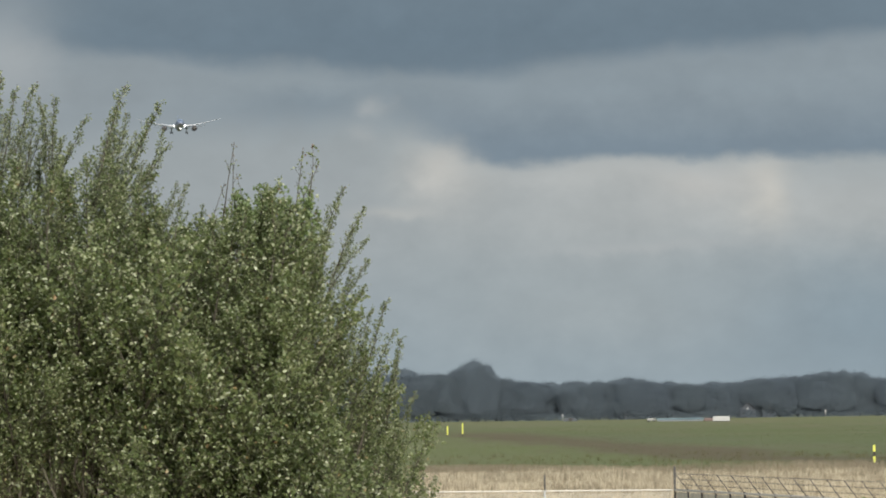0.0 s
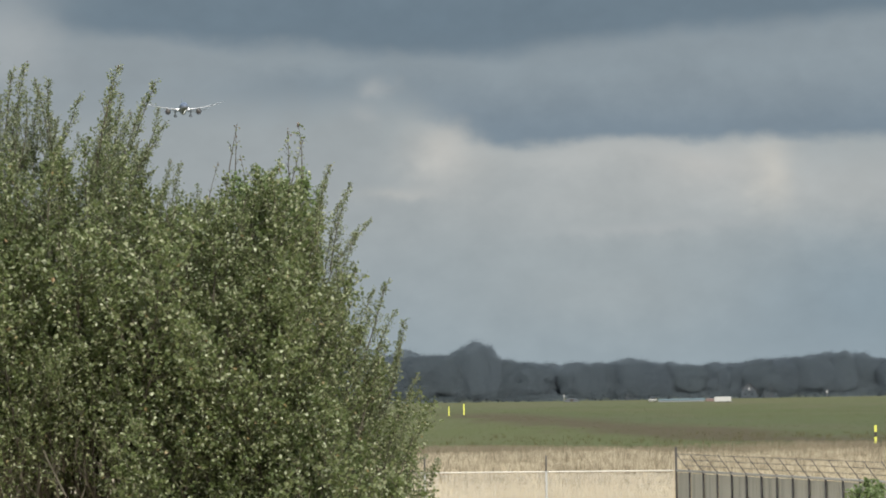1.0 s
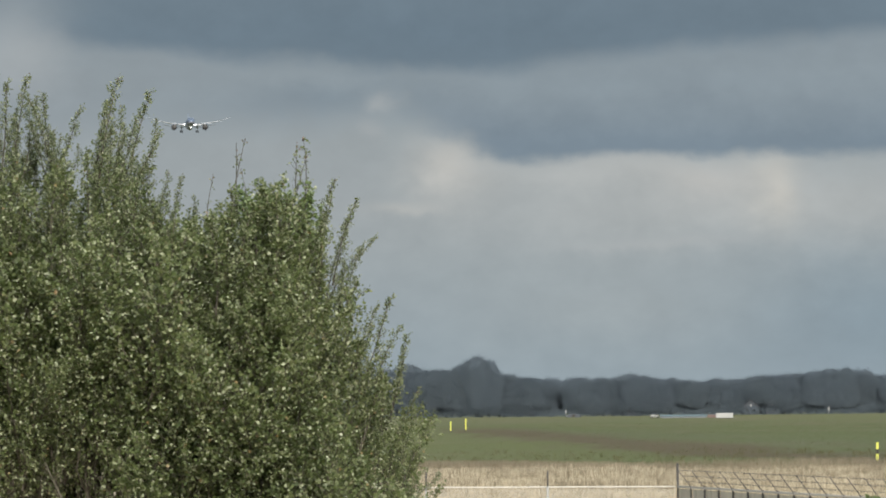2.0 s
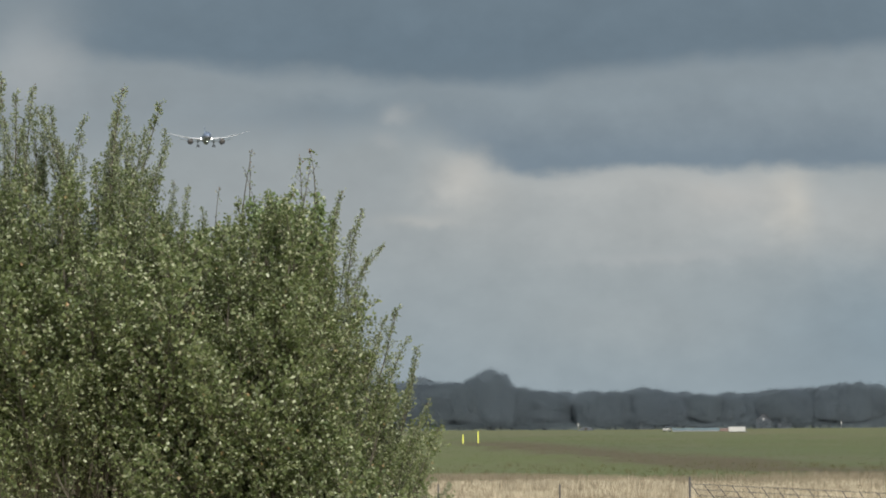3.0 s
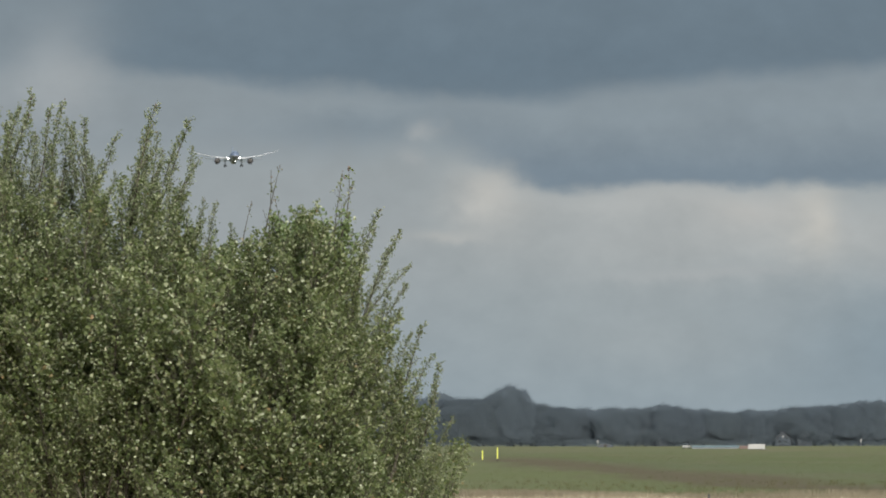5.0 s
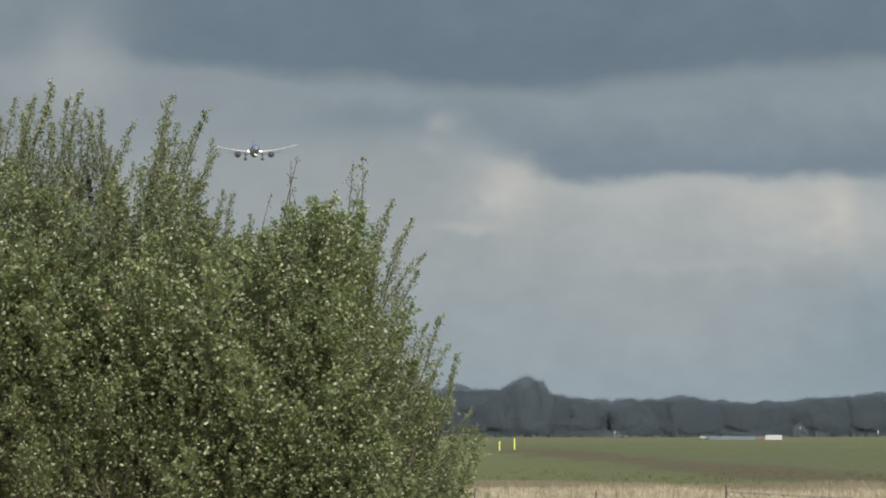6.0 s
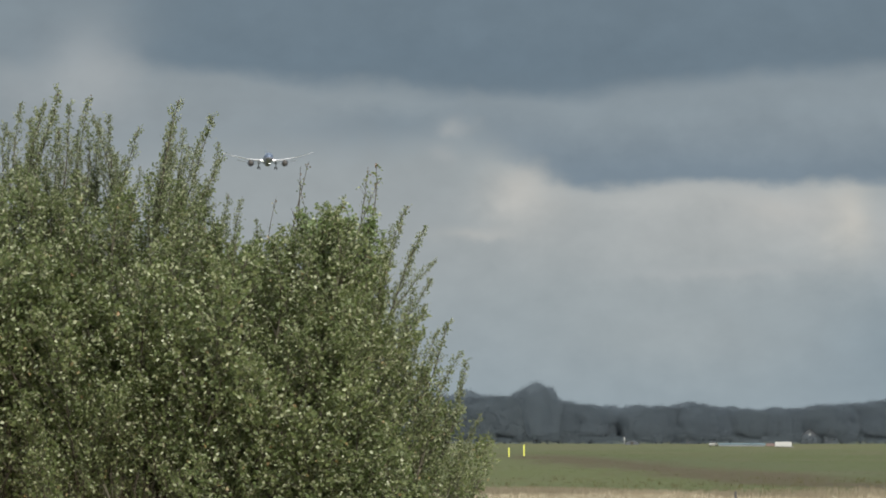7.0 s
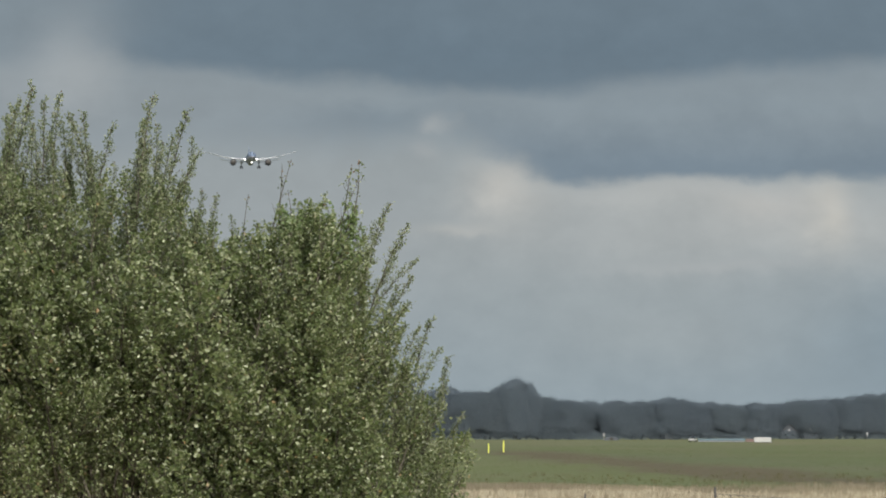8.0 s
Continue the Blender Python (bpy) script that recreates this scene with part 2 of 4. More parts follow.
# far haze is put into this blue-grey leaf colour and its holes
HAZED_WOOD_LEAF = leafy("woodland_leaf", [(0.0, (0.105, 0.133, 0.160, 1)), (0.5, (0.109, 0.137, 0.164, 1)), (1.0, (0.113, 0.141, 0.168, 1))], 0.95, 0.5, 0.08, (0.20, 0.243, 0.288, 1), haze_gaps=0.17)
STRAW = leafy("straw", [(0.0, (0.50, 0.43, 0.31, 1)), (0.5, (0.57, 0.50, 0.37, 1)), (1.0, (0.66, 0.59, 0.45, 1))], 0.7, 0.35, 0.12, (0.66, 0.58, 0.43, 1), 0.55)
DULL = leafy("dull_straw", [(0.0, (0.19, 0.158, 0.108, 1)), (0.5, (0.26, 0.216, 0.155, 1)), (1.0, (0.35, 0.295, 0.22, 1))], 0.8, 0.3, 0.1, (0.35, 0.31, 0.2, 1), 0.5)
WEED = leafy("rank_grass", [(0.0, (0.060, 0.086, 0.024, 1)), (0.5, (0.075, 0.095, 0.032, 1)), (1.0, (0.105, 0.10, 0.048, 1))], 0.8, 0.3, 0.1, (0.14, 0.17, 0.05, 1), 0.4)
SEDGE = leafy("sedge_blade", [(0.0, (0.075, 0.088, 0.030, 1)), (0.5, (0.09, 0.085, 0.036, 1)), (1.0, (0.15, 0.12, 0.062, 1))], 0.8, 0.3, 0.1, (0.16, 0.14, 0.06, 1), 0.4)
GROUND = ground_material()
CLOUD = cloud_material()
GALV = worn("galvanised_steel", (0.33, 0.33, 0.31, 1), 0.65, 0.2, 6)
PALE = worn("pale_coated_rail", (0.50, 0.475, 0.43, 1), 0.5, 0, 6, 0.2)
DARK_STEEL = worn("weathered_dark_steel", (0.075, 0.072, 0.07, 1), 0.65, 0.2, 5)


def slat_material():
    k = Nodes("grey_slat")
    co = k.coords("Object")
    streak = k.noise(k.coords("Object", (9, 9, 0.8)), 4, 4)
    col = k.mix(k.add("ShaderNodeObjectInfo").outputs["Random"], (0.25, 0.25, 0.22, 1), (0.33, 0.325, 0.28, 1))
    col = k.mix(k.math("MULTIPLY", k.smooth(streak, 0.45, 0.75), 0.5), col, (0.20, 0.19, 0.15, 1))
    return k.done(k.surface(col, 0.7, 0.0, k.bump(k.noise(co, 40, 3), 0.2, 0.01)))


SLAT = slat_material()
YELLOW = worn("marker_yellow", (0.60, 0.61, 0.11, 1), 0.5, 0, 2, 0.15)
BLACK = worn("marker_black", (0.03, 0.025, 0.02, 1), 0.6, 0, 2)
WHITE = worn("white_paint", (0.41, 0.41, 0.40, 1), 0.5, 0, 0.6, 0.12)
BLUE = worn("pale_blue_sheet", (0.11, 0.165, 0.19, 1), 0.8, 0, 0.6)
RUST = worn("rust_brown_board", (0.17, 0.12, 0.11, 1), 0.8, 0, 0.8)
GREY = worn("grey_paint", (0.22, 0.24, 0.26, 1), 0.4, 0.1, 0.8)


def hull_material():
    """Blue above a pale grey belly."""
    k = Nodes("hull_paint")
    sep = k.add("ShaderNodeSeparateXYZ")
    co = k.coords("Object")
    k.nt.links.new(co, sep.inputs[0])
    col = k.mix(k.smooth(sep.outputs[2], -0.5, -0.35), (0.30, 0.315, 0.39, 1), (0.13, 0.17, 0.245, 1))
    col = k.mix(k.math("MULTIPLY", k.smooth(k.noise(co, 0.6, 4), 0.45, 0.75), 0.25), col, (0.10, 0.12, 0.15, 1))
    return k.done(k.surface(col, 0.65, 0.0, k.bump(k.noise(co, 5, 3), 0.1, 0.01)))


BELLY = hull_material()
NACELLE = worn("nacelle_paint", (0.10, 0.115, 0.15, 1), 0.6, 0, 0.5)
WING_GREY = worn("wing_grey", (0.60, 0.61, 0.65, 1), 0.55, 0.0, 0.3, 0.12)
RUBBER = worn("rubber", (0.03, 0.03, 0.03, 1), 0.8, 0, 4)
GLASS = worn("cockpit_glass", (0.02, 0.025, 0.03, 1), 0.1, 0, 2, 0.1)
ROOF_TILE = worn("dark_roof_tile", (0.066, 0.068, 0.076, 1), 0.8, 0, 1.2)
GREY_RENDER = worn("grey_render", (0.078, 0.087, 0.10, 1), 0.8, 0, 1.2)
BRICK = worn("brick_wall", (0.075, 0.076, 0.083, 1), 0.8, 0, 1.2)
LAMP = glowing("landing_lamp", (1.0, 0.98, 0.93, 1), 7.0)


# ---- mesh helpers ----
def mesh_of(name, verts, faces, mats, index=None, smooth=False):
    me = bpy.data.meshes.new(name)
    me.from_pydata([tuple(v) for v in verts], [], [tuple(f) for f in faces])
    for m in (mats if isinstance(mats, (list, tuple)) else [mats]):
        me.materials.append(m)
    if index is not None:
        me.polygons.foreach_set("material_index", list(index))
    if smooth:
        me.polygons.foreach_set("use_smooth", [True] * len(me.polygons))
    me.update()
    return me


def part(name, bm, material, parent, label="", smooth=False):
    """Link a bmesh (or a mesh) as one object under a thing."""
    if isinstance(bm, bmesh.types.BMesh):
        me = bpy.data.meshes.new(name)
        bm.to_mesh(me)
        bm.free()
        me.materials.append(material)
        if smooth:
            me.polygons.foreach_set("use_smooth", [True] * len(me.polygons))
    else:
        me = bm
    ob = new(name, me)
    ob.parent = parent
    return tagged(ob, label)


def box(bm, lo, hi, bevel=0.0):
    vs = [bm.verts.new((x, y, z)) for x in (lo[0], hi[0]) for y in (lo[1], hi[1]) for z in (lo[2], hi[2])]
    fs = [bm.faces.new([vs[i] for i in f]) for f in ((0, 1, 3, 2), (4, 6, 7, 5), (0, 4, 5, 1), (2, 3, 7, 6), (0, 2, 6, 4), (1, 5, 7, 3))]
    if bevel:
        edges = {e for f in fs for e in f.edges}
        bmesh.ops.bevel(bm, geom=list(edges), offset=bevel, segments=2, affect="EDGES")
    return bm


def tube(bm, a, b, r0, r1=None, n=8):
    """A capped, tapered tube from a to b."""
    a, b = Vector(a), Vector(b)
    r1 = r0 if r1 is None else r1
    q = (b - a).to_track_quat("Z", "Y")
    rings = []
    for c, r in ((a, r0), (b, r1)):
        rings.append([bm.verts.new(c + q @ Vector((r * math.cos(2 * math.pi * i / n), r * math.sin(2 * math.pi * i / n), 0))) for i in range(n)])
    for i in range(n):
        bm.faces.new((rings[0][i], rings[0][(i + 1) % n], rings[1][(i + 1) % n], rings[1][i]))
    bm.faces.new(rings[0][::-1]), bm.faces.new(rings[1])
    return bm


def lathe(bm, profile, n=20, squash=1.0, caps=True):
    """Rings along -Y to +Y: rows of (y, radius, lift)."""
    rings = [[bm.verts.new((r * math.cos(2 * math.pi * i / n), y, z + r * squash * math.sin(2 * math.pi * i / n))) for i in range(n)] for y, r, z in profile]
    for p, q in zip(rings, rings[1:]):
        for i in range(n):
            bm.faces.new((p[i], q[i], q[(i + 1) % n], p[(i + 1) % n]))
    if caps:
        bm.faces.new(rings[0]), bm.faces.new(rings[-1][::-1])
    return bm


def loft(bm, sections):
    """Skin closed sections (lists of points) one after the other, with caps."""
    rows = [[bm.verts.new(p) for p in s] for s in sections]
    n = len(rows[0])
    for p, q in zip(rows, rows[1:]):
        for i in range(n):
            bm.faces.new((p[i], p[(i + 1) % n], q[(i + 1) % n], q[i]))
    bm.faces.new(rows[0][::-1]), bm.faces.new(rows[-1])
    bmesh.ops.recalc_face_normals(bm, faces=bm.faces[:])
    return bm


# ---- the setting ----
def rise(x, y):
    """Height of the ground: flat, swelling a little towards the woods."""
    t = min(max((y - 900) / 700, 0), 1)
    return 0.9 * t * t * (3 - 2 * t) + (0.10 * math.sin(x / 37 + y / 90) * math.sin(y / 61) if 300 < y < 2500 else 0)


def build_ground():
    ys = [-400, -200, -80] + list(range(-40, 340, 20)) + list(range(340, 2400, 30)) + [2500, 3000, 3600, 4300, 4900]
    xs = [-2600, -1800, -1200, -800, -500] + list(range(-360, 361, 24)) + [500, 800, 1200, 1800, 2600]
    verts = [(x, y, rise(x, y)) for y in ys for x in xs]
    w = len(xs)
    faces = [(j * w + i, j * w + i + 1, (j + 1) * w + i + 1, (j + 1) * w + i) for j in range(len(ys) - 1) for i in range(w - 1)]
    tagged(new("ground", mesh_of("ground", verts, faces, GROUND, smooth=True)), "flat airfield grassland, dry straw near, green turf beyond", "ground", kind="structure")


def build_sky():
    """A far sheet of cloud, curved round the camera."""
    R, az, el = 4700, np.radians(np.linspace(-32, 32, 49)), np.radians(np.linspace(-1.0, 28, 25))
    verts = [(R * math.sin(a) * math.cos(e), R * math.cos(a) * math.cos(e), R * math.sin(e)) for e in el for a in az]
    w = len(az)
    faces = [(j * w + i, (j + 1) * w + i, (j + 1) * w + i + 1, j * w + i + 1) for j in range(len(el) - 1) for i in range(w - 1)]
    return tagged(new("backdrop", mesh_of("backdrop", verts, faces, CLOUD, smooth=True)), "broken grey cloud deck with sunlit cumulus heads", "sky", kind="structure")


def blades(count, x0, x1, y0, y1, low, high, width, per, rng, fall=1.0, slant=0.0):
    """Verts and faces of standing grass: tufts of thin leaning blades."""
    n = count * per
    tx = rng.uniform(x0, x1, count)
    ty = y0 + (y1 - slant * np.maximum(tx, 0) - y0) * rng.uniform(0, 1, count) ** fall
    bx = np.repeat(tx, per) + rng.normal(0, 0.12, n)
    by = np.repeat(ty, per) + rng.normal(0, 0.12, n)
    patch = 0.75 + 0.35 * np.sin(bx * 0.31 + by * 0.11) * np.sin(by * 0.07 + 1.3)
    h = rng.uniform(low, high, n) * patch
    a = rng.uniform(0, math.pi, n)
    dx, dy = np.cos(a) * width / 2, np.sin(a) * width / 2
    lx, ly = rng.normal(0.04, 0.12, n) * h, rng.normal(0, 0.14, n) * h
    z0 = np.array([rise(x, y) for x, y in zip(bx, by)]) - 0.02
    v = np.empty((n, 5, 3))
    v[:, 0] = np.stack([bx - dx, by - dy, z0], 1)
    v[:, 1] = np.stack([bx + dx, by + dy, z0], 1)
    v[:, 2] = np.stack([bx + dx * 0.9 + lx * 0.4, by + dy * 0.9 + ly * 0.4, z0 + h * 0.6], 1)
    v[:, 3] = np.stack([bx + lx, by + ly, z0 + h], 1)
    v[:, 4] = np.stack([bx - dx * 0.9 + lx * 0.4, by - dy * 0.9 + ly * 0.4, z0 + h * 0.6], 1)
    k = np.arange(n)[:, None] * 5
    quads = (k + np.array([[0, 1, 2, 4]])).tolist()
    tris = (k + np.array([[4, 2, 3]])).tolist()
    return v.reshape(-1, 3).tolist(), quads + tris


def build_grass():
    rng = np.random.default_rng(3)
    v, f = blades(21000, -9, 37, 124, 310, 0.42, 0.74, 0.021, 7, rng, 2.2, 0.8)
    tagged(new("dry_grass", mesh_of("dry_grass", v, f, STRAW)), "tall dry straw-coloured grass standing in the field", "grass", kind="stuff")
    v, f = blades(12500, -9, 40, 185, 345, 0.36, 0.68, 0.024, 6, rng, 0.7, 0.9)
    tagged(new("seeding_grass", mesh_of("seeding_grass", v, f, DULL)), "dull brown seeding grass among the straw", "grass", kind="stuff")
    v, f = blades(1500, -10, 44, 290, 460, 0.08, 0.42, 0.035, 5, rng, 1.6)
    tagged(new("sedge", mesh_of("sedge", v, f, SEDGE)), "reddish brown and green sedge at the edge of the straw", "grass", kind="stuff")
    v, f = blades(11000, -18, 90, 290, 1250, 0.03, 0.10, 0.06, 4, rng, 1.9)
    tagged(new("rank_grass", mesh_of("rank_grass", v, f, WEED)), "low brownish green rank grass on the airfield", "grass", kind="stuff")


# ---- foliage ----
def add_leaves(V, F, I, P, D, size, rng, mat):
    """Ovate, slightly folded leaves at points P that hang along D."""
    n = len(P)
    D = D / np.linalg.norm(D, axis=1, keepdims=True)
    side = np.cross(D, rng.normal(0, 1, (n, 3)))
    side /= np.linalg.norm(side, axis=1, keepdims=True)
    up = np.cross(side, D)
    L = size * rng.uniform(0.7, 1.25, (n, 1))
    W = L * 0.36
    fold = rng.uniform(0.05, 0.35, (n, 1)) * W
    pts = [P, P + D * L * 0.42 + side * W + up * fold, P + D * L, P + D * L * 0.42 - side * W + up * fold]
    start = sum(len(x) for x in V)
    V.append(np.stack(pts, 1).reshape(-1, 3))
    k = start + np.arange(n)[:, None] * 4
    F += (k + np.array([[0, 1, 2]])).tolist() + (k + np.array([[0, 2, 3]])).tolist()
    I += [mat] * (2 * n)


def add_twig(V, F, I, pts, r0, r1):
    """A three-sided tapered twig along pts."""
    pts = np.asarray(pts)
    start = sum(len(x) for x in V)
    m = len(pts)
    ring = np.array([[math.cos(a), math.sin(a), 0] for a in (0.3, 2.4, 4.5)])
    r = np.linspace(r0, r1, m)[:, None, None]
    V.append((pts[:, None, :] + ring[None] * r).reshape(-1, 3))
    for j in range(m - 1):
        for i in range(3):
            a, b = start + j * 3 + i, start + j * 3 + (i + 1) % 3
            F.append((a, b, b + 3, a + 3))
            I.append(0)


def shoot_geometry(seed, length, spread, twigs, leaves_per, leaf_size, bend=0.1, bare=0.0, young=0):
    """One leafy shoot, growing up from its origin, with some young leaves at its tip: verts, faces, material slots."""
    rng = np.random.default_rng(seed)
    V, F, I = [], [], []
    bx, by = rng.normal(0, bend, 2)
    t = np.linspace(0, 1, 7)
    wob = rng.normal(0, 0.012 * length, (7, 2)) * t[:, None]
    stem = np.stack([bx * 1.6 * (t * t - t) * length + wob[:, 0] * (1 - t), by * 1.6 * (t * t - t) * length + wob[:, 1] * (1 - t), t * length], 1)
    add_twig(V, F, I, stem, 0.006 + 0.004 * length, 0.002)
    for j in range(twigs):
        u = bare + (1 - bare) * (j + rng.uniform(0, 1)) / twigs
        p = np.array([np.interp(u, t, stem[:, c]) for c in range(3)])
        a = rng.uniform(0, 2 * math.pi)
        ln = spread * (1.0 - 0.75 * u ** 1.5) * rng.uniform(0.6, 1.25)
        rise_ = rng.uniform(0.7, 1.5)
        d = np.array([math.cos(a), math.sin(a), rise_])
        d /= np.linalg.norm(d)
        s = np.linspace(0, 1, 3)[:, None]
        tw = p + d * s * ln + np.array([0, 0, 0.25]) * s * s * ln
        add_twig(V, F, I, tw, 0.0035, 0.0015)
        k = max(2, int(leaves_per * rng.uniform(0.7, 1.3)))
        q = rng.uniform(0.1, 1.05, (k, 1))
        P = p + d * q * ln + np.array([0, 0, 0.25]) * q * q * ln + rng.normal(0, 0.016, (k, 3))
        D = d * 0.6 + rng.normal(0, 0.62, (k, 3)) + np.array([0.25, 0, -0.25])
        add_leaves(V, F, I, P, D, leaf_size, rng, 1)
    k = int(leaves_per * 1.5)
    q = rng.uniform(0.55 + bare * 0.3, 1.0, k)
    P = np.stack([np.interp(q, t, stem[:, c]) for c in range(3)], 1) + rng.normal(0, 0.014, (k, 3))
    D = rng.normal(0, 0.8, (k, 3)) + np.array([0.2, 0, 0.1])
    add_leaves(V, F, I, P, D, leaf_size, rng, 1)
    if young:
        q = rng.uniform(0.93, 1.01, young)
        P = np.stack([np.interp(q, t, stem[:, c]) for c in range(3)], 1) + rng.normal(0, 0.008, (young, 3))
        add_leaves(V, F, I, P, rng.normal(0, 0.6, (young, 3)) + np.array([0.2, 0, 0.5]), leaf_size * 0.9, rng, 2)
    return np.concatenate(V), F, I


def shoot_mesh(name, seed, length, spread, twigs, leaves_per, leaf_size, bend=0.1, leaf_mat=None, bare=0.0, young=0):
    V, F, I = shoot_geometry(seed, length, spread, twigs, leaves_per, leaf_size, bend, bare, young)
    return mesh_of(name, V.tolist(), F, [BARK, leaf_mat or LEAF, YOUNG], I)


def branch_mesh(name, seed, count=3):
    """Several leafy shoots from one fork, the first the highest."""
    rng = np.random.default_rng(seed)
    V, F, I, start = [], [], [], 0
    for j in range(count):
        v, f, i = shoot_geometry(seed * 7 + j, 1.05, 0.42, 31, 27, 0.0298)
        foot = Vector((rng.uniform(-0.32, 0.32), rng.uniform(-0.25, 0.25), -0.45 * rng.uniform(0, 1))) if j else Vector((0, 0, 0))
        m = np.array(Matrix.Translation(foot) @ pose(0, 0, 0, rng.uniform(-14, 14), foot.x * 45, rng.uniform(0, 360)))
        v = v @ m[:3, :3].T + m[:3, 3]
        bough = []
        add_twig([np.zeros((start + len(v), 3))], bough, [], [(0, 0, -0.55), tuple(foot)], 0.012, 0.009)
        add = np.array([[0, 0, -0.55]]) + np.array([[math.cos(a), math.sin(a), 0] for a in (0.3, 2.4, 4.5)]) * 0.012
        add2 = np.array([tuple(foot)]) + np.array([[math.cos(a), math.sin(a), 0] for a in (0.3, 2.4, 4.5)]) * 0.009
        V += [v, add, add2]
        F += [tuple(q + start for q in face) for face in f] + bough
        I += list(i) + [0] * len(bough)
        start += len(v) + 6
    return mesh_of(name, np.concatenate(V).tolist(), F, [BARK, LEAF], I)


BUSH_Y = 34.0
# top of the leafy body: place across and height
CROWN = [(-6.5, 4.7), (-4.5, 5.45), (-3.36, 5.50), (-3.13, 5.54), (-2.94, 5.38), (-2.71, 5.40), (-2.53, 5.38), (-2.41, 5.26), (-2.26, 5.42), (-2.07, 5.33),
         (-1.91, 5.14), (-1.77, 5.06), (-1.65, 5.02), (-1.54, 4.98), (-1.43, 5.04), (-1.32, 5.14)]
# its steep side towards the field
FLANK = [(-1.09, 5.20), (-1.02, 5.12), (-0.96, 5.00), (-0.90, 4.88), (-0.86, 4.72), (-0.84, 4.48), (-0.78, 4.28), (-0.68, 4.08), (-0.54, 3.94), (-0.43, 3.82),
         (-0.37, 3.68), (-0.31, 3.40), (-0.24, 3.1), (-0.20, 2.4), (-0.1, 0.6)]
CROWN += FLANK


def crown_top(x):
    return float(np.interp(x, [c[0] for c in CROWN], [c[1] for c in CROWN]))


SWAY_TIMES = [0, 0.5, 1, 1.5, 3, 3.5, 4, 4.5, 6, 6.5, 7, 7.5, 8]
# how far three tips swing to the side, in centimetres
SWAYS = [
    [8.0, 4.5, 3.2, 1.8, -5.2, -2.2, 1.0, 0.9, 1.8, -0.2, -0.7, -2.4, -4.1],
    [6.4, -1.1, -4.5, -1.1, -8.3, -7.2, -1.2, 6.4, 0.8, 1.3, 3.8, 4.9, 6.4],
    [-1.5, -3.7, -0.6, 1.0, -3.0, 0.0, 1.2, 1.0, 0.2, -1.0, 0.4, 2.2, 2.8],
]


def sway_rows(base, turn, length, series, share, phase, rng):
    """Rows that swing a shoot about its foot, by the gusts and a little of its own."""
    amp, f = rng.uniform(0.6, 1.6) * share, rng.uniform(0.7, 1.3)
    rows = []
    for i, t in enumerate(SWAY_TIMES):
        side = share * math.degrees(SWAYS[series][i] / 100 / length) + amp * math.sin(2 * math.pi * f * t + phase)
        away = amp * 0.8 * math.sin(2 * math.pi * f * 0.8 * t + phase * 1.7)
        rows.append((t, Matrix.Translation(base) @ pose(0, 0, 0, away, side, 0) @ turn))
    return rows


SWAYING = []


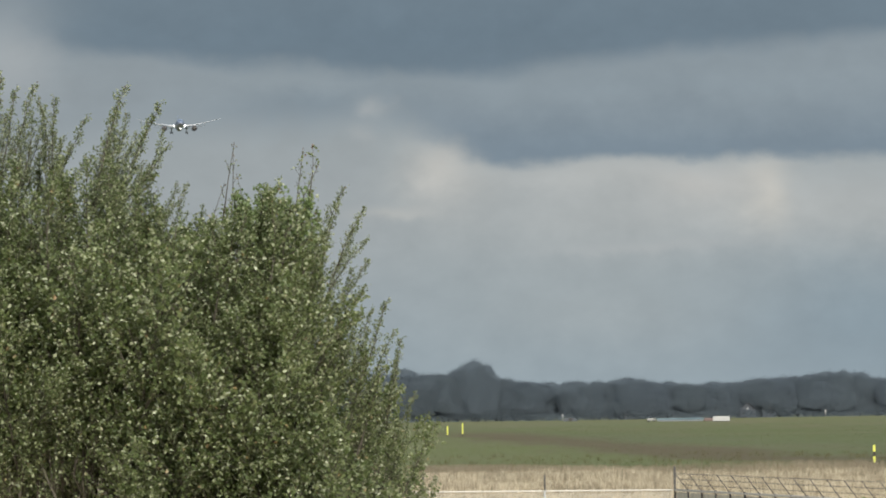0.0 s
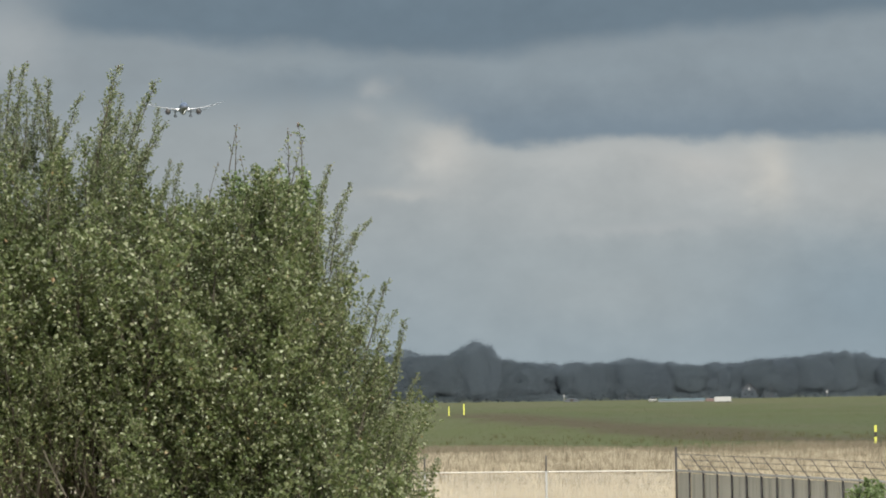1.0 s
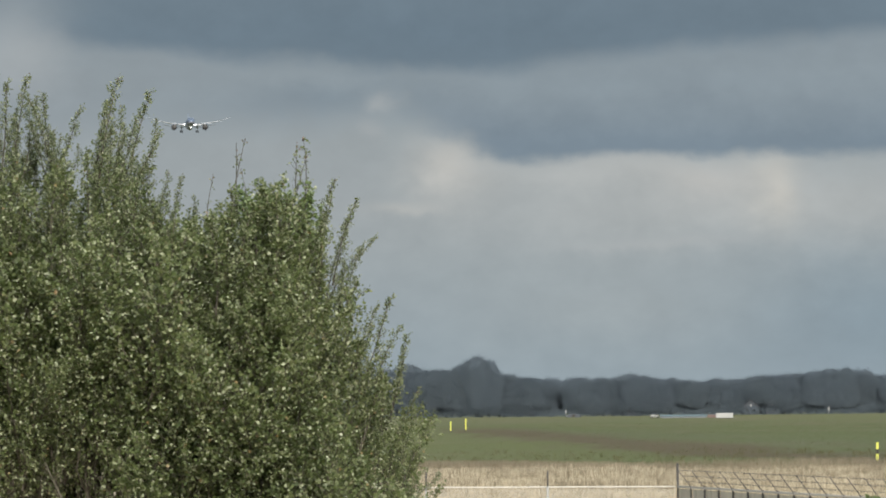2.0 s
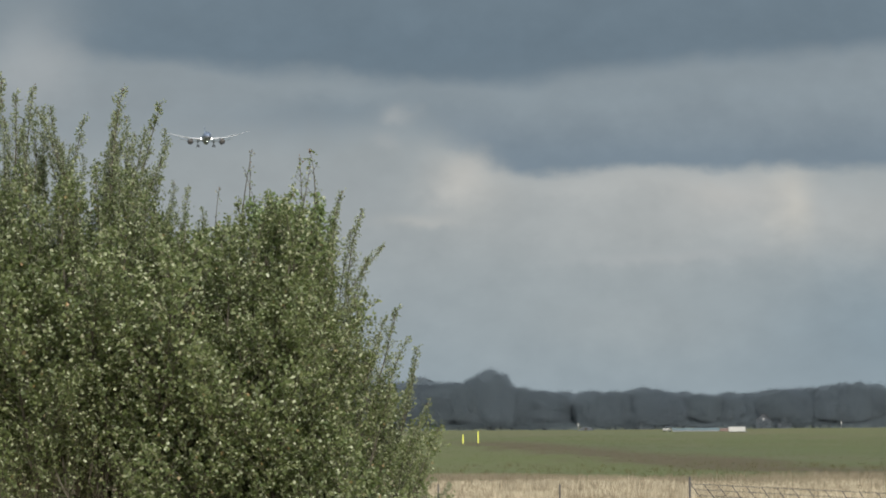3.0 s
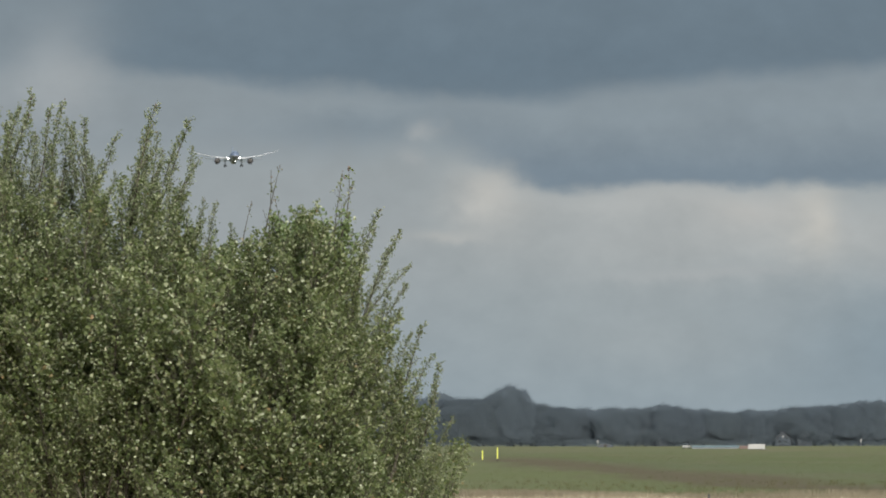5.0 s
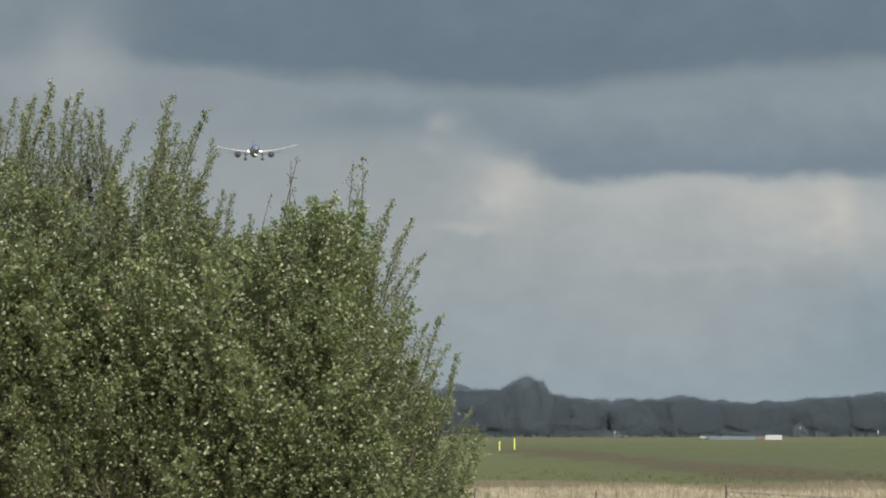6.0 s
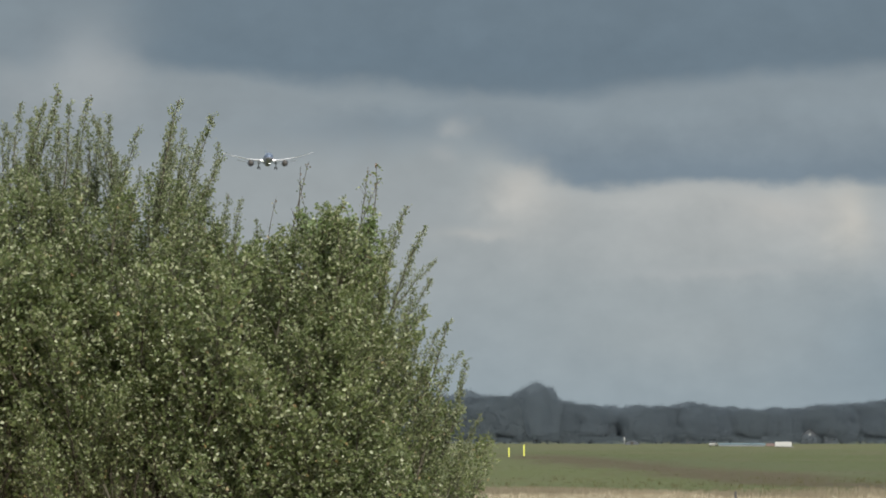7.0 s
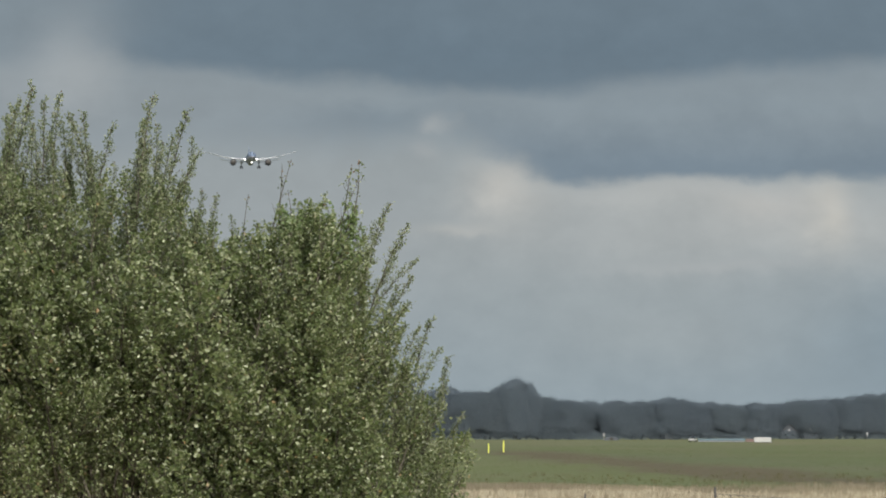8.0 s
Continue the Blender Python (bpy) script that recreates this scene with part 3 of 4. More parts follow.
def build_bush():
    rng = np.random.default_rng(11)
    bush = new("poplar_bush")
    bush.location = (-2.4, BUSH_Y, 0)
    tagged(bush, "tall wind-blown poplar bush with grey-green leaves, pale beneath", "bush")
    off = Vector((-2.4, BUSH_Y, 0))
    # stems from the ground
    for i in range(14):
        x = -5.2 + 5.0 * i / 13 + rng.uniform(-0.15, 0.15)
        y = rng.uniform(-0.6, 0.8)
        top = crown_top(x) - 0.9
        bm, p, r = bmesh.new(), Vector((x * 0.75 - 0.6, BUSH_Y + y * 0.5, -0.05)) - off, 0.05
        for s in range(5):
            q = Vector((x * (0.75 + 0.05 * (s + 1)) - 0.6 * (1 - (s + 1) / 5) + rng.uniform(-0.06, 0.06), BUSH_Y + y * (0.5 + 0.1 * (s + 1)), max(top, 1.0) * (s + 1) / 5)) - off
            tube(bm, p, q, r, r * 0.78, 7)
            p, r = q, r * 0.78
        part("stem", bm, BARK, bush, smooth=True)
    full = [branch_mesh("branch", 100 + i) for i in range(9)]
    tips = [shoot_mesh("shoot", 200 + i, 1.15, 0.25, 34, 17, 0.030, 0.10) for i in range(6)]
    spire = [shoot_mesh("shoot", 260 + i, 1.15, 0.155, 38, 16, 0.0265, 0.10, TIP, young=5) for i in range(6)]
    twig = [shoot_mesh("shoot", 330 + i, 0.95, 0.10, 5, 2, 0.024, 0.12, TIP, bare=0.4, young=3) for i in range(4)]
    thin = [shoot_mesh("shoot", 300 + i, 0.95, 0.12, 8, 4, 0.028, 0.10, TIP, bare=0.5, young=5) for i in range(4)]

    def hollow(x, y, z):
        """Inside the dark gap low in the near face."""
        return -3.6 < x < -2.0 and y < BUSH_Y - 0.2 and 2.0 < z < 3.25 - 0.25 * (x + 2.8) + 0.12 * math.sin(x * 9)

    def place(me, x, y, z, lean_x, lean_y, scale, series, share, length):
        ob = new(me.name.split(".")[0], me)
        ob.parent = bush
        base = Vector((x, y, z)) - off
        turn = pose(0, 0, 0, lean_y, lean_x, 0) @ pose(0, 0, 0, 0, 0, rng.uniform(0, 360))
        ob.scale = (scale,) * 3
        ob.location, ob.rotation_euler = base, turn.to_euler()
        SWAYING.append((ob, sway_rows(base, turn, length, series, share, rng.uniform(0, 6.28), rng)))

    # the body
    made = 0
    while made < 166:
        x, d = rng.uniform(-5.4, 0.0), rng.uniform(-1.25, 0.95)
        top = crown_top(x) - 0.25 - 0.55 * max(0, abs(d) - 0.3) ** 2
        low = 2.2 if made < 150 else 0.2
        z = rng.uniform(low, 5.4)
        if z + 0.68 > top or hollow(x, BUSH_Y + d, z) or (x < -3.6 and made < 150 and rng.uniform() < 0.5):
            continue
        right = max(0.0, min(1.0, (x + 1.6) / 1.4))
        place(full[made % 9], x - 0.30 * right, BUSH_Y + d, z, rng.uniform(-14, 14) + 14 * right, -d * 22 + rng.uniform(-10, 14), rng.uniform(0.75, 1.1), made % 3, 0.35, 1.1)
        made += 1
    # deep in the shade behind the hollow
    for i in range(20):
        place(full[i % 9], -3.9 + 2.3 * i / 19, BUSH_Y + rng.uniform(0.25, 0.9), rng.uniform(1.5, 2.9), rng.uniform(-12, 12), rng.uniform(-12, 12), rng.uniform(0.9, 1.1), i % 3, 0.2, 1.0)
    # the fringe just under the outline
    for i in range(115):
        x = -5.4 + 5.2 * (i / 114) ** 0.8 + rng.uniform(-0.04, 0.04)
        h = rng.uniform(0.6, 0.95)
        place(tips[i % 6], x - 0.05, BUSH_Y + rng.uniform(-0.7, 0.5), crown_top(x) - h + rng.uniform(-0.08, 0.10), rng.uniform(-8, 10) + (14 if x > -1 else 0), rng.uniform(-8, 8), h / 1.1, i % 3, 0.6, h)
    # the steep edge towards the field
    for i in range(44):
        z = 2.5 + 2.6 * i / 43
        x = float(np.interp(-z, [-c[1] for c in FLANK], [c[0] for c in FLANK]))
        place(tips[i % 6], x - 0.30, BUSH_Y + rng.uniform(-0.6, 0.6), z - 0.55, rng.uniform(12, 32), rng.uniform(-12, 12), rng.uniform(0.6, 0.8), 1 + i % 2, 0.6, 0.8)
    # the near face and the saddle
    for i in range(58):
        x, low = rng.uniform(-3.3, -0.7), rng.uniform(0, 1) ** 1.3
        z = 2.3 + (crown_top(x) - 3.4) * low
        if hollow(x, BUSH_Y - 1, z):
            z = 3.5 + rng.uniform(0, 0.5)
        place(full[i % 9], x, BUSH_Y - rng.uniform(0.6, 1.25), z, rng.uniform(-12, 12), rng.uniform(0, 26), rng.uniform(0.65, 1.0), i % 3, 0.35, 1.0)
    for i in range(14):
        x = rng.uniform(-2.1, -0.95)
        place(full[i % 9], x, BUSH_Y + rng.uniform(-0.5, 0.6), crown_top(x) - rng.uniform(0.85, 1.3), rng.uniform(-10, 10), rng.uniform(-10, 10), rng.uniform(0.8, 1.0), i % 3, 0.4, 1.0)
    # leafy shoots that carry the near face up to the outline
    for i in range(62):
        x, h = -3.9 + 2.95 * i / 61 + rng.uniform(-0.05, 0.05), rng.uniform(0.65, 0.95)
        place(tips[i % 6], x, BUSH_Y - rng.uniform(0.4, 1.0), crown_top(x) - h - rng.uniform(-0.12, 0.65), rng.uniform(-6, 10), rng.uniform(-4, 12), h / 1.1, i % 3, 0.5, h)
    # spires that stand above it: tip across, tip height, length, lean
    leafy_spires = [(-3.01, 6.12, 0.90, 13), (-3.06, 6.00, 0.81, 7), (-2.78, 6.05, 0.72, 7), (-2.79, 5.88, 0.64, 7), (-2.65, 5.94, 0.67, -8),
                    (-2.74, 5.92, 0.66, -12), (-2.44, 5.85, 0.67, 16), (-2.17, 6.02, 0.86, 10), (-2.22, 5.88, 0.68, 10), (-2.15, 5.85, 0.62, 9),
                    (-1.94, 5.94, 0.77, 19), (-2.03, 5.74, 0.60, 17), (-1.87, 5.65, 0.61, 25), (-1.85, 5.41, 0.51, 18), (-1.76, 5.38, 0.57, 11),
                    (-1.67, 5.25, 0.45, 11), (-3.34, 5.89, 0.61, -2), (-3.23, 6.00, 0.62, 7), (-2.88, 6.00, 0.73, 7), (-2.95, 5.81, 0.58, 5),
                    (-3.19, 5.93, 0.70, 2), (-0.69, 5.34, 0.65, 10), (-0.72, 5.21, 0.62, 10), (-0.56, 5.21, 0.60, 18), (-0.62, 5.10, 0.64, 17),
                    (-0.47, 4.96, 0.57, 37), (-0.52, 4.87, 0.58, 30), (-0.55, 4.69, 0.59, 16), (-0.63, 4.80, 0.63, 12), (-0.58, 4.53, 0.59, 9),
                    (-0.39, 4.56, 0.75, 19), (-0.46, 4.50, 0.63, 15), (-0.50, 4.38, 0.63, 16), (-0.32, 4.37, 0.66, 17), (-0.27, 4.31, 0.67, 13),
                    (-0.29, 4.15, 0.59, 18), (-0.19, 3.93, 0.61, 25), (-0.24, 3.76, 0.55, 25), (-0.06, 3.38, 0.52, 51), (-0.14, 3.41, 0.48, 41)]
    bare_spires = [(-1.54, 5.40, 0.68, 6), (-1.40, 5.61, 0.86, 8), (-1.35, 5.64, 0.82, 11), (-1.36, 5.42, 0.71, 5), (-0.96, 5.59, 0.76, 4), (-0.90, 5.62, 0.78, 8), (-0.87, 5.49, 0.66, 16), (-0.88, 5.19, 0.55, 4)]
    for i in range(22):
        x = rng.uniform(-4.6, -1.95)
        leafy_spires.append((x, crown_top(x) + rng.uniform(0.0, 0.2), rng.uniform(0.6, 0.9), rng.uniform(-6, 12)))
    for i in range(9):
        leafy_spires.append((rng.uniform(-4.8, -3.4), rng.uniform(5.6, 6.1), rng.uniform(0.7, 1.0), rng.uniform(0, 14)))
    for i in range(7):
        x = rng.uniform(-1.0, -0.25)
        leafy_spires.append((x, crown_top(x) + rng.uniform(0.02, 0.18), rng.uniform(0.5, 0.7), rng.uniform(8, 24)))
    # lesser shoots beside the tall ones
    for x, z, ln, lean in [r for r in leafy_spires[:40] if r[0] < -1.7]:
        for side in (-1, 1):
            drop = rng.uniform(0.12, 0.32)
            leafy_spires.append((x + side * rng.uniform(0.03, 0.08) - drop * math.tan(radians(lean)), z - drop, max(0.45, ln - drop), lean + side * rng.uniform(0, 6)))
    for kind, rows in ((spire, leafy_spires), (twig, bare_spires[:4]), (thin, bare_spires[4:])):
        for i, (x, z, ln, lean) in enumerate(rows):
            a = radians(lean)
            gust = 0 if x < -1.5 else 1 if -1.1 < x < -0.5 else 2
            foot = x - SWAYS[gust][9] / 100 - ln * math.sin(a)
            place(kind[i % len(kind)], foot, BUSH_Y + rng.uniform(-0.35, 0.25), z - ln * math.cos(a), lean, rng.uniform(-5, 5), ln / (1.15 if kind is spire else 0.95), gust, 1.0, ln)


def build_sapling():
    """A fresher green crown that shows over the bush."""
    rng = np.random.default_rng(21)
    tree = new("maple_sapling")
    tree.location = (-1.17, BUSH_Y - 0.15, 0)
    tagged(tree, "bright green sapling crown showing over the grey-green bush", "tree")
    bm = bmesh.new()
    tube(bm, (0, 0, -0.05), (0.05, 0.02, 2.5), 0.06, 0.04), tube(bm, (0.05, 0.02, 2.5), (0, 0, 4.6), 0.04, 0.02)
    part("trunk", bm, BARK, tree, smooth=True)
    ms = [shoot_mesh("branch", 400 + i, 0.55, 0.17, 15, 11, 0.039, 0.15, FRESH) for i in range(3)]
    for i in range(12):
        ob = new("branch", ms[i % 3])
        ob.parent = tree
        x = -0.14 + 0.33 * i / 11
        base = Vector((x, rng.uniform(-0.35, 0.1), rng.uniform(4.74, 4.88) - 0.35 * max(0, x)))
        turn = pose(0, 0, 0, rng.uniform(-10, 10), base.x * 70, 0)
        ob.location, ob.rotation_euler, ob.scale = base, turn.to_euler(), (0.85,) * 3
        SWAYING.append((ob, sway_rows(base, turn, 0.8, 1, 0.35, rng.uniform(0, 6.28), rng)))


# ---- woods ----
def crown_mesh(seed, clumps, size=1.0):
    """A broad crown one unit high: a swelling, uneven body covered with leaf clumps."""
    rng = np.random.default_rng(seed)
    shift = Vector((seed * 3.7, seed * 1.3, 0))

    def skin(d, k):
        v = Vector(d)
        r = 1 + 0.17 * noise.noise(v * 1.5 + shift) + 0.05 * noise.noise(v * 3.4 + shift) + 0.02 * noise.noise(v * 9.0 + shift)
        flat = math.hypot(d[0], d[1])
        low = flat ** -0.6 if d[2] < 0 and flat > 0.01 else 1.0
        return np.array([0.42 * d[0] * low * r * k, 0.42 * d[1] * low * r * k, 0.50 + 0.46 * d[2] * r * k])

    V, F, n, m = [], [], 22, 13
    for j in range(m):
        b = math.pi * (j + 0.5) / m
        V += [skin((math.sin(b) * math.cos(a), math.sin(b) * math.sin(a), math.cos(b)), 0.93) for a in np.arange(n) * 2 * math.pi / n]
    for j in range(m - 1):
        F += [(j * n + i, (j + 1) * n + i, (j + 1) * n + (i + 1) % n, j * n + (i + 1) % n) for i in range(n)]
    F += [tuple(range(n)), tuple((m - 1) * n + i for i in reversed(range(n)))]
    N = [Vector(v) - Vector((0, 0, 0.4)) for v in V]
    for j in range(clumps):
        o = rng.normal(0, 1, 3)
        o /= np.linalg.norm(o)
        p = skin(o, 0.94 + 0.14 * rng.uniform(0, 1) ** 3)
        d = o + rng.normal(0, 0.2, 3)
        d /= np.linalg.norm(d)
        u = np.cross(d, rng.normal(0, 1, 3))
        u /= np.linalg.norm(u)
        w = np.cross(d, u)
        s = rng.uniform(0.008, 0.015) * size
        k = len(V)
        V += [p - u * s, p + w * s * 0.8 - d * s * 0.15, p + u * s, p - w * s * 0.8 - d * s * 0.15]
        F += [(k, k + 3, k + 2), (k, k + 2, k + 1)]
        N += [Vector(o)] * 4
    me = mesh_of("crown", V, F, HAZED_WOOD_LEAF, smooth=True)
    # normals part rounded, mostly upward: flattens a crown's shading as haze would
    me.normals_split_custom_set_from_vertices([(n.normalized() * 0.4 + Vector((0, 0, 0.8))).normalized() for n in N])
    return me


# outline of the woods: place across at 2000 m, and height
TREETOPS = [(-600, 17), (-330, 18), (-180, 19), (-60, 20), (-13, 21), (-4, 19.5), (4, 20), (12, 20), (18, 18.5), (21.5, 17.8), (36, 16.2), (50, 17),
            (58, 15.2), (75, 17.2), (83, 15.2), (94, 14.4), (105, 15.7), (116, 15), (125, 16.2), (132, 16.8), (140, 16.2), (145, 17.2), (157, 19.6),
            (164, 17.6), (174, 16.8), (200, 17), (330, 18), (600, 18)]


def treetop(x):
    return float(np.interp(x, [c[0] for c in TREETOPS], [c[1] for c in TREETOPS]))


def build_woods():
    rng = np.random.default_rng(5)
    crowns = [crown_mesh(40 + i, 6500) for i in range(6)] + [crown_mesh(60 + i, 1800, 1.6) for i in range(3)]
    protos = []
    for c in crowns:
        tree = new("woodland_tree")
        tagged(tree, "dark broadleaf tree in the woods behind the airfield", "tree", "woods behind the airfield")
        bm = bmesh.new()
        tube(bm, (0, 0, -0.03), (0.01, 0, 0.3), 0.03, 0.022, 7), tube(bm, (0.01, 0, 0.3), (0.0, 0.01, 0.7), 0.022, 0.008, 6)
        tube(bm, (0.01, 0, 0.3), (0.16, 0.05, 0.6), 0.014, 0.005, 5), tube(bm, (0.01, 0, 0.34), (-0.15, -0.06, 0.62), 0.014, 0.005, 5)
        part("trunk", bm, WOOD_BARK, tree)
        part("crown", c, HAZED_WOOD_LEAF, tree)
        protos.append(tree)
    n, spare = 0, protos[6:]
    for row, (dy, step) in enumerate(((0, 6.5), (14, 7.5))):
        x = -55.0
        while x < 205:
            px = x + rng.uniform(-2, 2)
            py = 2000 + dy + rng.uniform(-5, 5)
            h = treetop(px) * rng.uniform(0.91, 1.05)
            wide = rng.uniform(1.15, 1.6)
            m = pose(px, py, rise(px, py), 0, 0, rng.uniform(0, 360)) @ Matrix.Diagonal((h * wide, h * wide, h, 1))
            if n < 6 or row and spare:
                (protos[n] if n < 6 else spare.pop()).matrix_basis = m
            else:
                copy_thing(protos[int(rng.integers(3)) + 6 if row else int(rng.integers(6))], m).matrix_basis = m
            n += 1
            x += step * rng.uniform(0.8, 1.25)
    for x, y, h, wide in ((11.2, 1994, 25.6, 0.75), (5.6, 1997, 22.8, 0.6), (16.2, 1996, 23.6, 0.7), (75.0, 1996, 17.0, 1.2), (156.0, 1994, 19.2, 0.75)):
        m = pose(x, y, rise(x, y), 0, 0, x * 17) @ Matrix.Diagonal((h * wide, h * wide, h, 1))
        copy_thing(protos[int(h) % 6], m).matrix_basis = m
    # undergrowth along the edge
    k = 42000
    P = np.stack([rng.uniform(-62, 212, k), rng.normal(1984, 0.4, k), rng.uniform(0, 1, k) ** 1.1 * 6.8], 1)
    P[:, 1] += P[:, 2] * 1.3
    P[:, 2] = P[:, 2] * (0.7 + 0.3 * np.sin(P[:, 0] / 9)) + 0.85
    V, F, I = [], [], []
    add_leaves(V, F, I, P, rng.normal(0, 1, (k, 3)), 0.5, rng, 0)
    W = np.concatenate(V)
    T = np.array(F)
    side = np.cross(W[T[:, 1]] - W[T[:, 0]], W[T[:, 2]] - W[T[:, 0]]) @ np.array([0, -0.8, 0.6])
    F = np.where(side[:, None] < 0, T[:, ::-1], T).tolist()
    me = mesh_of("undergrowth", np.concatenate(V).tolist(), F, HAZED_WOOD_LEAF, smooth=True)
    # upward normals brighten the undergrowth and even out its shade
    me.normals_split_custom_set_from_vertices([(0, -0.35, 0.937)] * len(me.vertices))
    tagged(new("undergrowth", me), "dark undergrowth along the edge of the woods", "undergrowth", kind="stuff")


# ---- fences ----
def build_chain_fence():
    """Chain-link on pale rail and thin posts, up to the corner."""
    a, b = Vector((-6.0, 120.4, 0)), Vector((5.26, 116.5, 0))
    fence = new("chain_link_fence")
    fence.location = a
    tagged(fence, "chain-link fence with a pale top rail and dark post spikes", "fence")
    run = b - a
    ln = run.length
    way = run / ln
    bm = bmesh.new()
    tube(bm, Vector((0, 0, 2.0)), way * (ln - 0.06) + Vector((0, 0, 2.0)), 0.019, n=10)
    part("top_rail", bm, PALE, fence, "pale coated top rail", smooth=True)
    s = ln
    first = True
    while s > 0:
        if not first:
            p = way * s
            bm = bmesh.new()
            tube(bm, p + Vector((0, -0.05, -0.05)), p + Vector((0, -0.05, 2.02)), 0.028, n=8)
            post = part("post", bm, GALV, fence, smooth=True)
            bm = bmesh.new()
            tube(bm, p + Vector((0, -0.05, 1.98)), p + Vector((0, -0.05, 2.38)), 0.022, 0.016, 8)
            part("spike", bm, DARK_STEEL, post, "dark steel spike", smooth=True)
        s -= 3.13 if first else 2.97
        first = False
    V, F, I = [], [], []
    gap, h = 0.075, 1.96
    k = -int(h / gap)
    while k * gap < ln:
        for sgn in (1, -1):
            s0, s1, z0, z1 = k * gap, k * gap + h, 0.03, h
            if s0 < 0:
                z0, s0 = z0 - s0, 0
            if s1 > ln - 0.05:
                z1, s1 = z1 - (s1 - ln + 0.05), ln - 0.05
            if s1 - s0 > 0.02:
                za, zb = (z0, z1) if sgn > 0 else (h - z0 + 0.03, h - z1 + 0.03)
                add_twig(V, F, I, [way * s0 + Vector((0, 0, za)), way * s1 + Vector((0, 0, zb))], 0.0075, 0.0075)
        k += 1
    part("wire_mesh", mesh_of("wire_mesh", np.concatenate(V).tolist(), F, PALE), PALE, fence, "galvanised diamond wire mesh")


def build_slat_fence():
    """Slatted fence that comes from the corner towards the viewer, with leaning arms and wire."""
    a, way = Vector((5.26, 116.5, 0)), Vector((2.88, -16.3, 0)).normalized()
    out = Vector((-way.y, way.x, 0))
    if out.x > 0:
        out = -out
    bay, bays = 1.38, 25
    fence = new("slatted_fence")
    fence.location = a
    tagged(fence, "grey slatted fence with leaning arms and strands of wire", "fence")
    Z = Vector((0, 0, 1))
    ln = bay * bays
    bm = bmesh.new()
    tube(bm, Z * 2.0, way * ln + Z * 2.0, 0.026, n=8)
    part("top_rail", bm, GALV, fence, smooth=True)
    rng = np.random.default_rng(8)
    bm = bmesh.new()
    box(bm, (-0.026, -0.026, -0.05), (0.026, 0.026, 2.54), 0.006)
    part("corner_post", bm, DARK_STEEL, fence, "dark steel corner post")
    slats = []
    for w in (0.19, 0.205, 0.22):
        bm = bmesh.new()
        box(bm, (-w / 2, -0.012, 0.05), (w / 2, 0.012, 1.95), 0.004)
        me = bpy.data.meshes.new("slat")
        bm.to_mesh(me)
        bm.free()
        me.materials.append(SLAT)
        slats.append(me)
    turn = math.degrees(math.atan2(way.y, way.x))
    for i in range(bays):
        p = way * bay * (i + 1)
        bm = bmesh.new()
        tube(bm, p + Z * -0.05, p + Z * 2.04, 0.024, n=8)
        post = part("post", bm, DARK_STEEL, fence, smooth=True)
        bm = bmesh.new()
        tube(bm, p + Z * 2.0, p + out * 0.30 + Z * 2.40, 0.011, 0.009, 6)
        part("arm", bm, DARK_STEEL, post, "leaning steel arm", smooth=True)
        s = 0.09
        while s < bay - 0.06:
            if i < 3 and rng.uniform() < 0.2:
                s += 0.11
                continue
            ob = new("slat", slats[int(rng.integers(3))])
            ob.parent = fence
            ob.matrix_basis = pose(*(way * (bay * i + s) + out * -0.045), 0, 0, turn + rng.uniform(-3, 3))
            s += rng.uniform(0.185, 0.215)
    for f in (0.33, 0.66, 0.98):
        bm = bmesh.new()
        q = out * 0.30 * f + Z * (2.0 + 0.40 * f)
        tube(bm, Z * (2.05 + 0.45 * f), way * bay + q, 0.0045, n=4)
        tube(bm, way * bay + q, way * ln + q, 0.0045, n=4)
        for j in range(int(ln / 0.25)):
            c = way * (0.25 * j + 1.6) + q
            if 0.25 * j + 1.6 < ln:
                tube(bm, c - Z * 0.02 - out * 0.015, c + Z * 0.02 + out * 0.015, 0.005, n=3)
        part("wire", bm, DARK_STEEL, fence, "strand of barbed wire")


def build_shrub():
    """Fresh green shrub before the slatted fence."""
    rng = np.random.default_rng(31)
    shrub = new("shrub")
    shrub.location = (7.35, 88.0, 0)
    tagged(shrub, "fresh green shrub before the slatted fence", "shrub")
    for i in range(5):
        bm = bmesh.new()
        tube(bm, (0.08 * i - 0.15, 0.05 * (i % 3) - 0.05, -0.05), (0.25 * i - 0.4, 0.15 * (i % 3) - 0.15, 1.5), 0.025, 0.01, 6)
        part("stem", bm, BARK, shrub)
    ms = [shoot_mesh("branch", 500 + i, 0.9, 0.36, 20, 16, 0.075, 0.12, FRESH) for i in range(3)]
    for i in range(22):
        ob = new("branch", ms[i % 3])
        ob.parent = shrub
        x, y = rng.uniform(-0.32, 0.5), rng.uniform(-0.4, 0.4)
        ob.matrix_basis = pose(x, y, rng.uniform(0.1, 1.52) - 0.3 * abs(x), rng.uniform(-15, 15), x * 30, rng.uniform(0, 360))


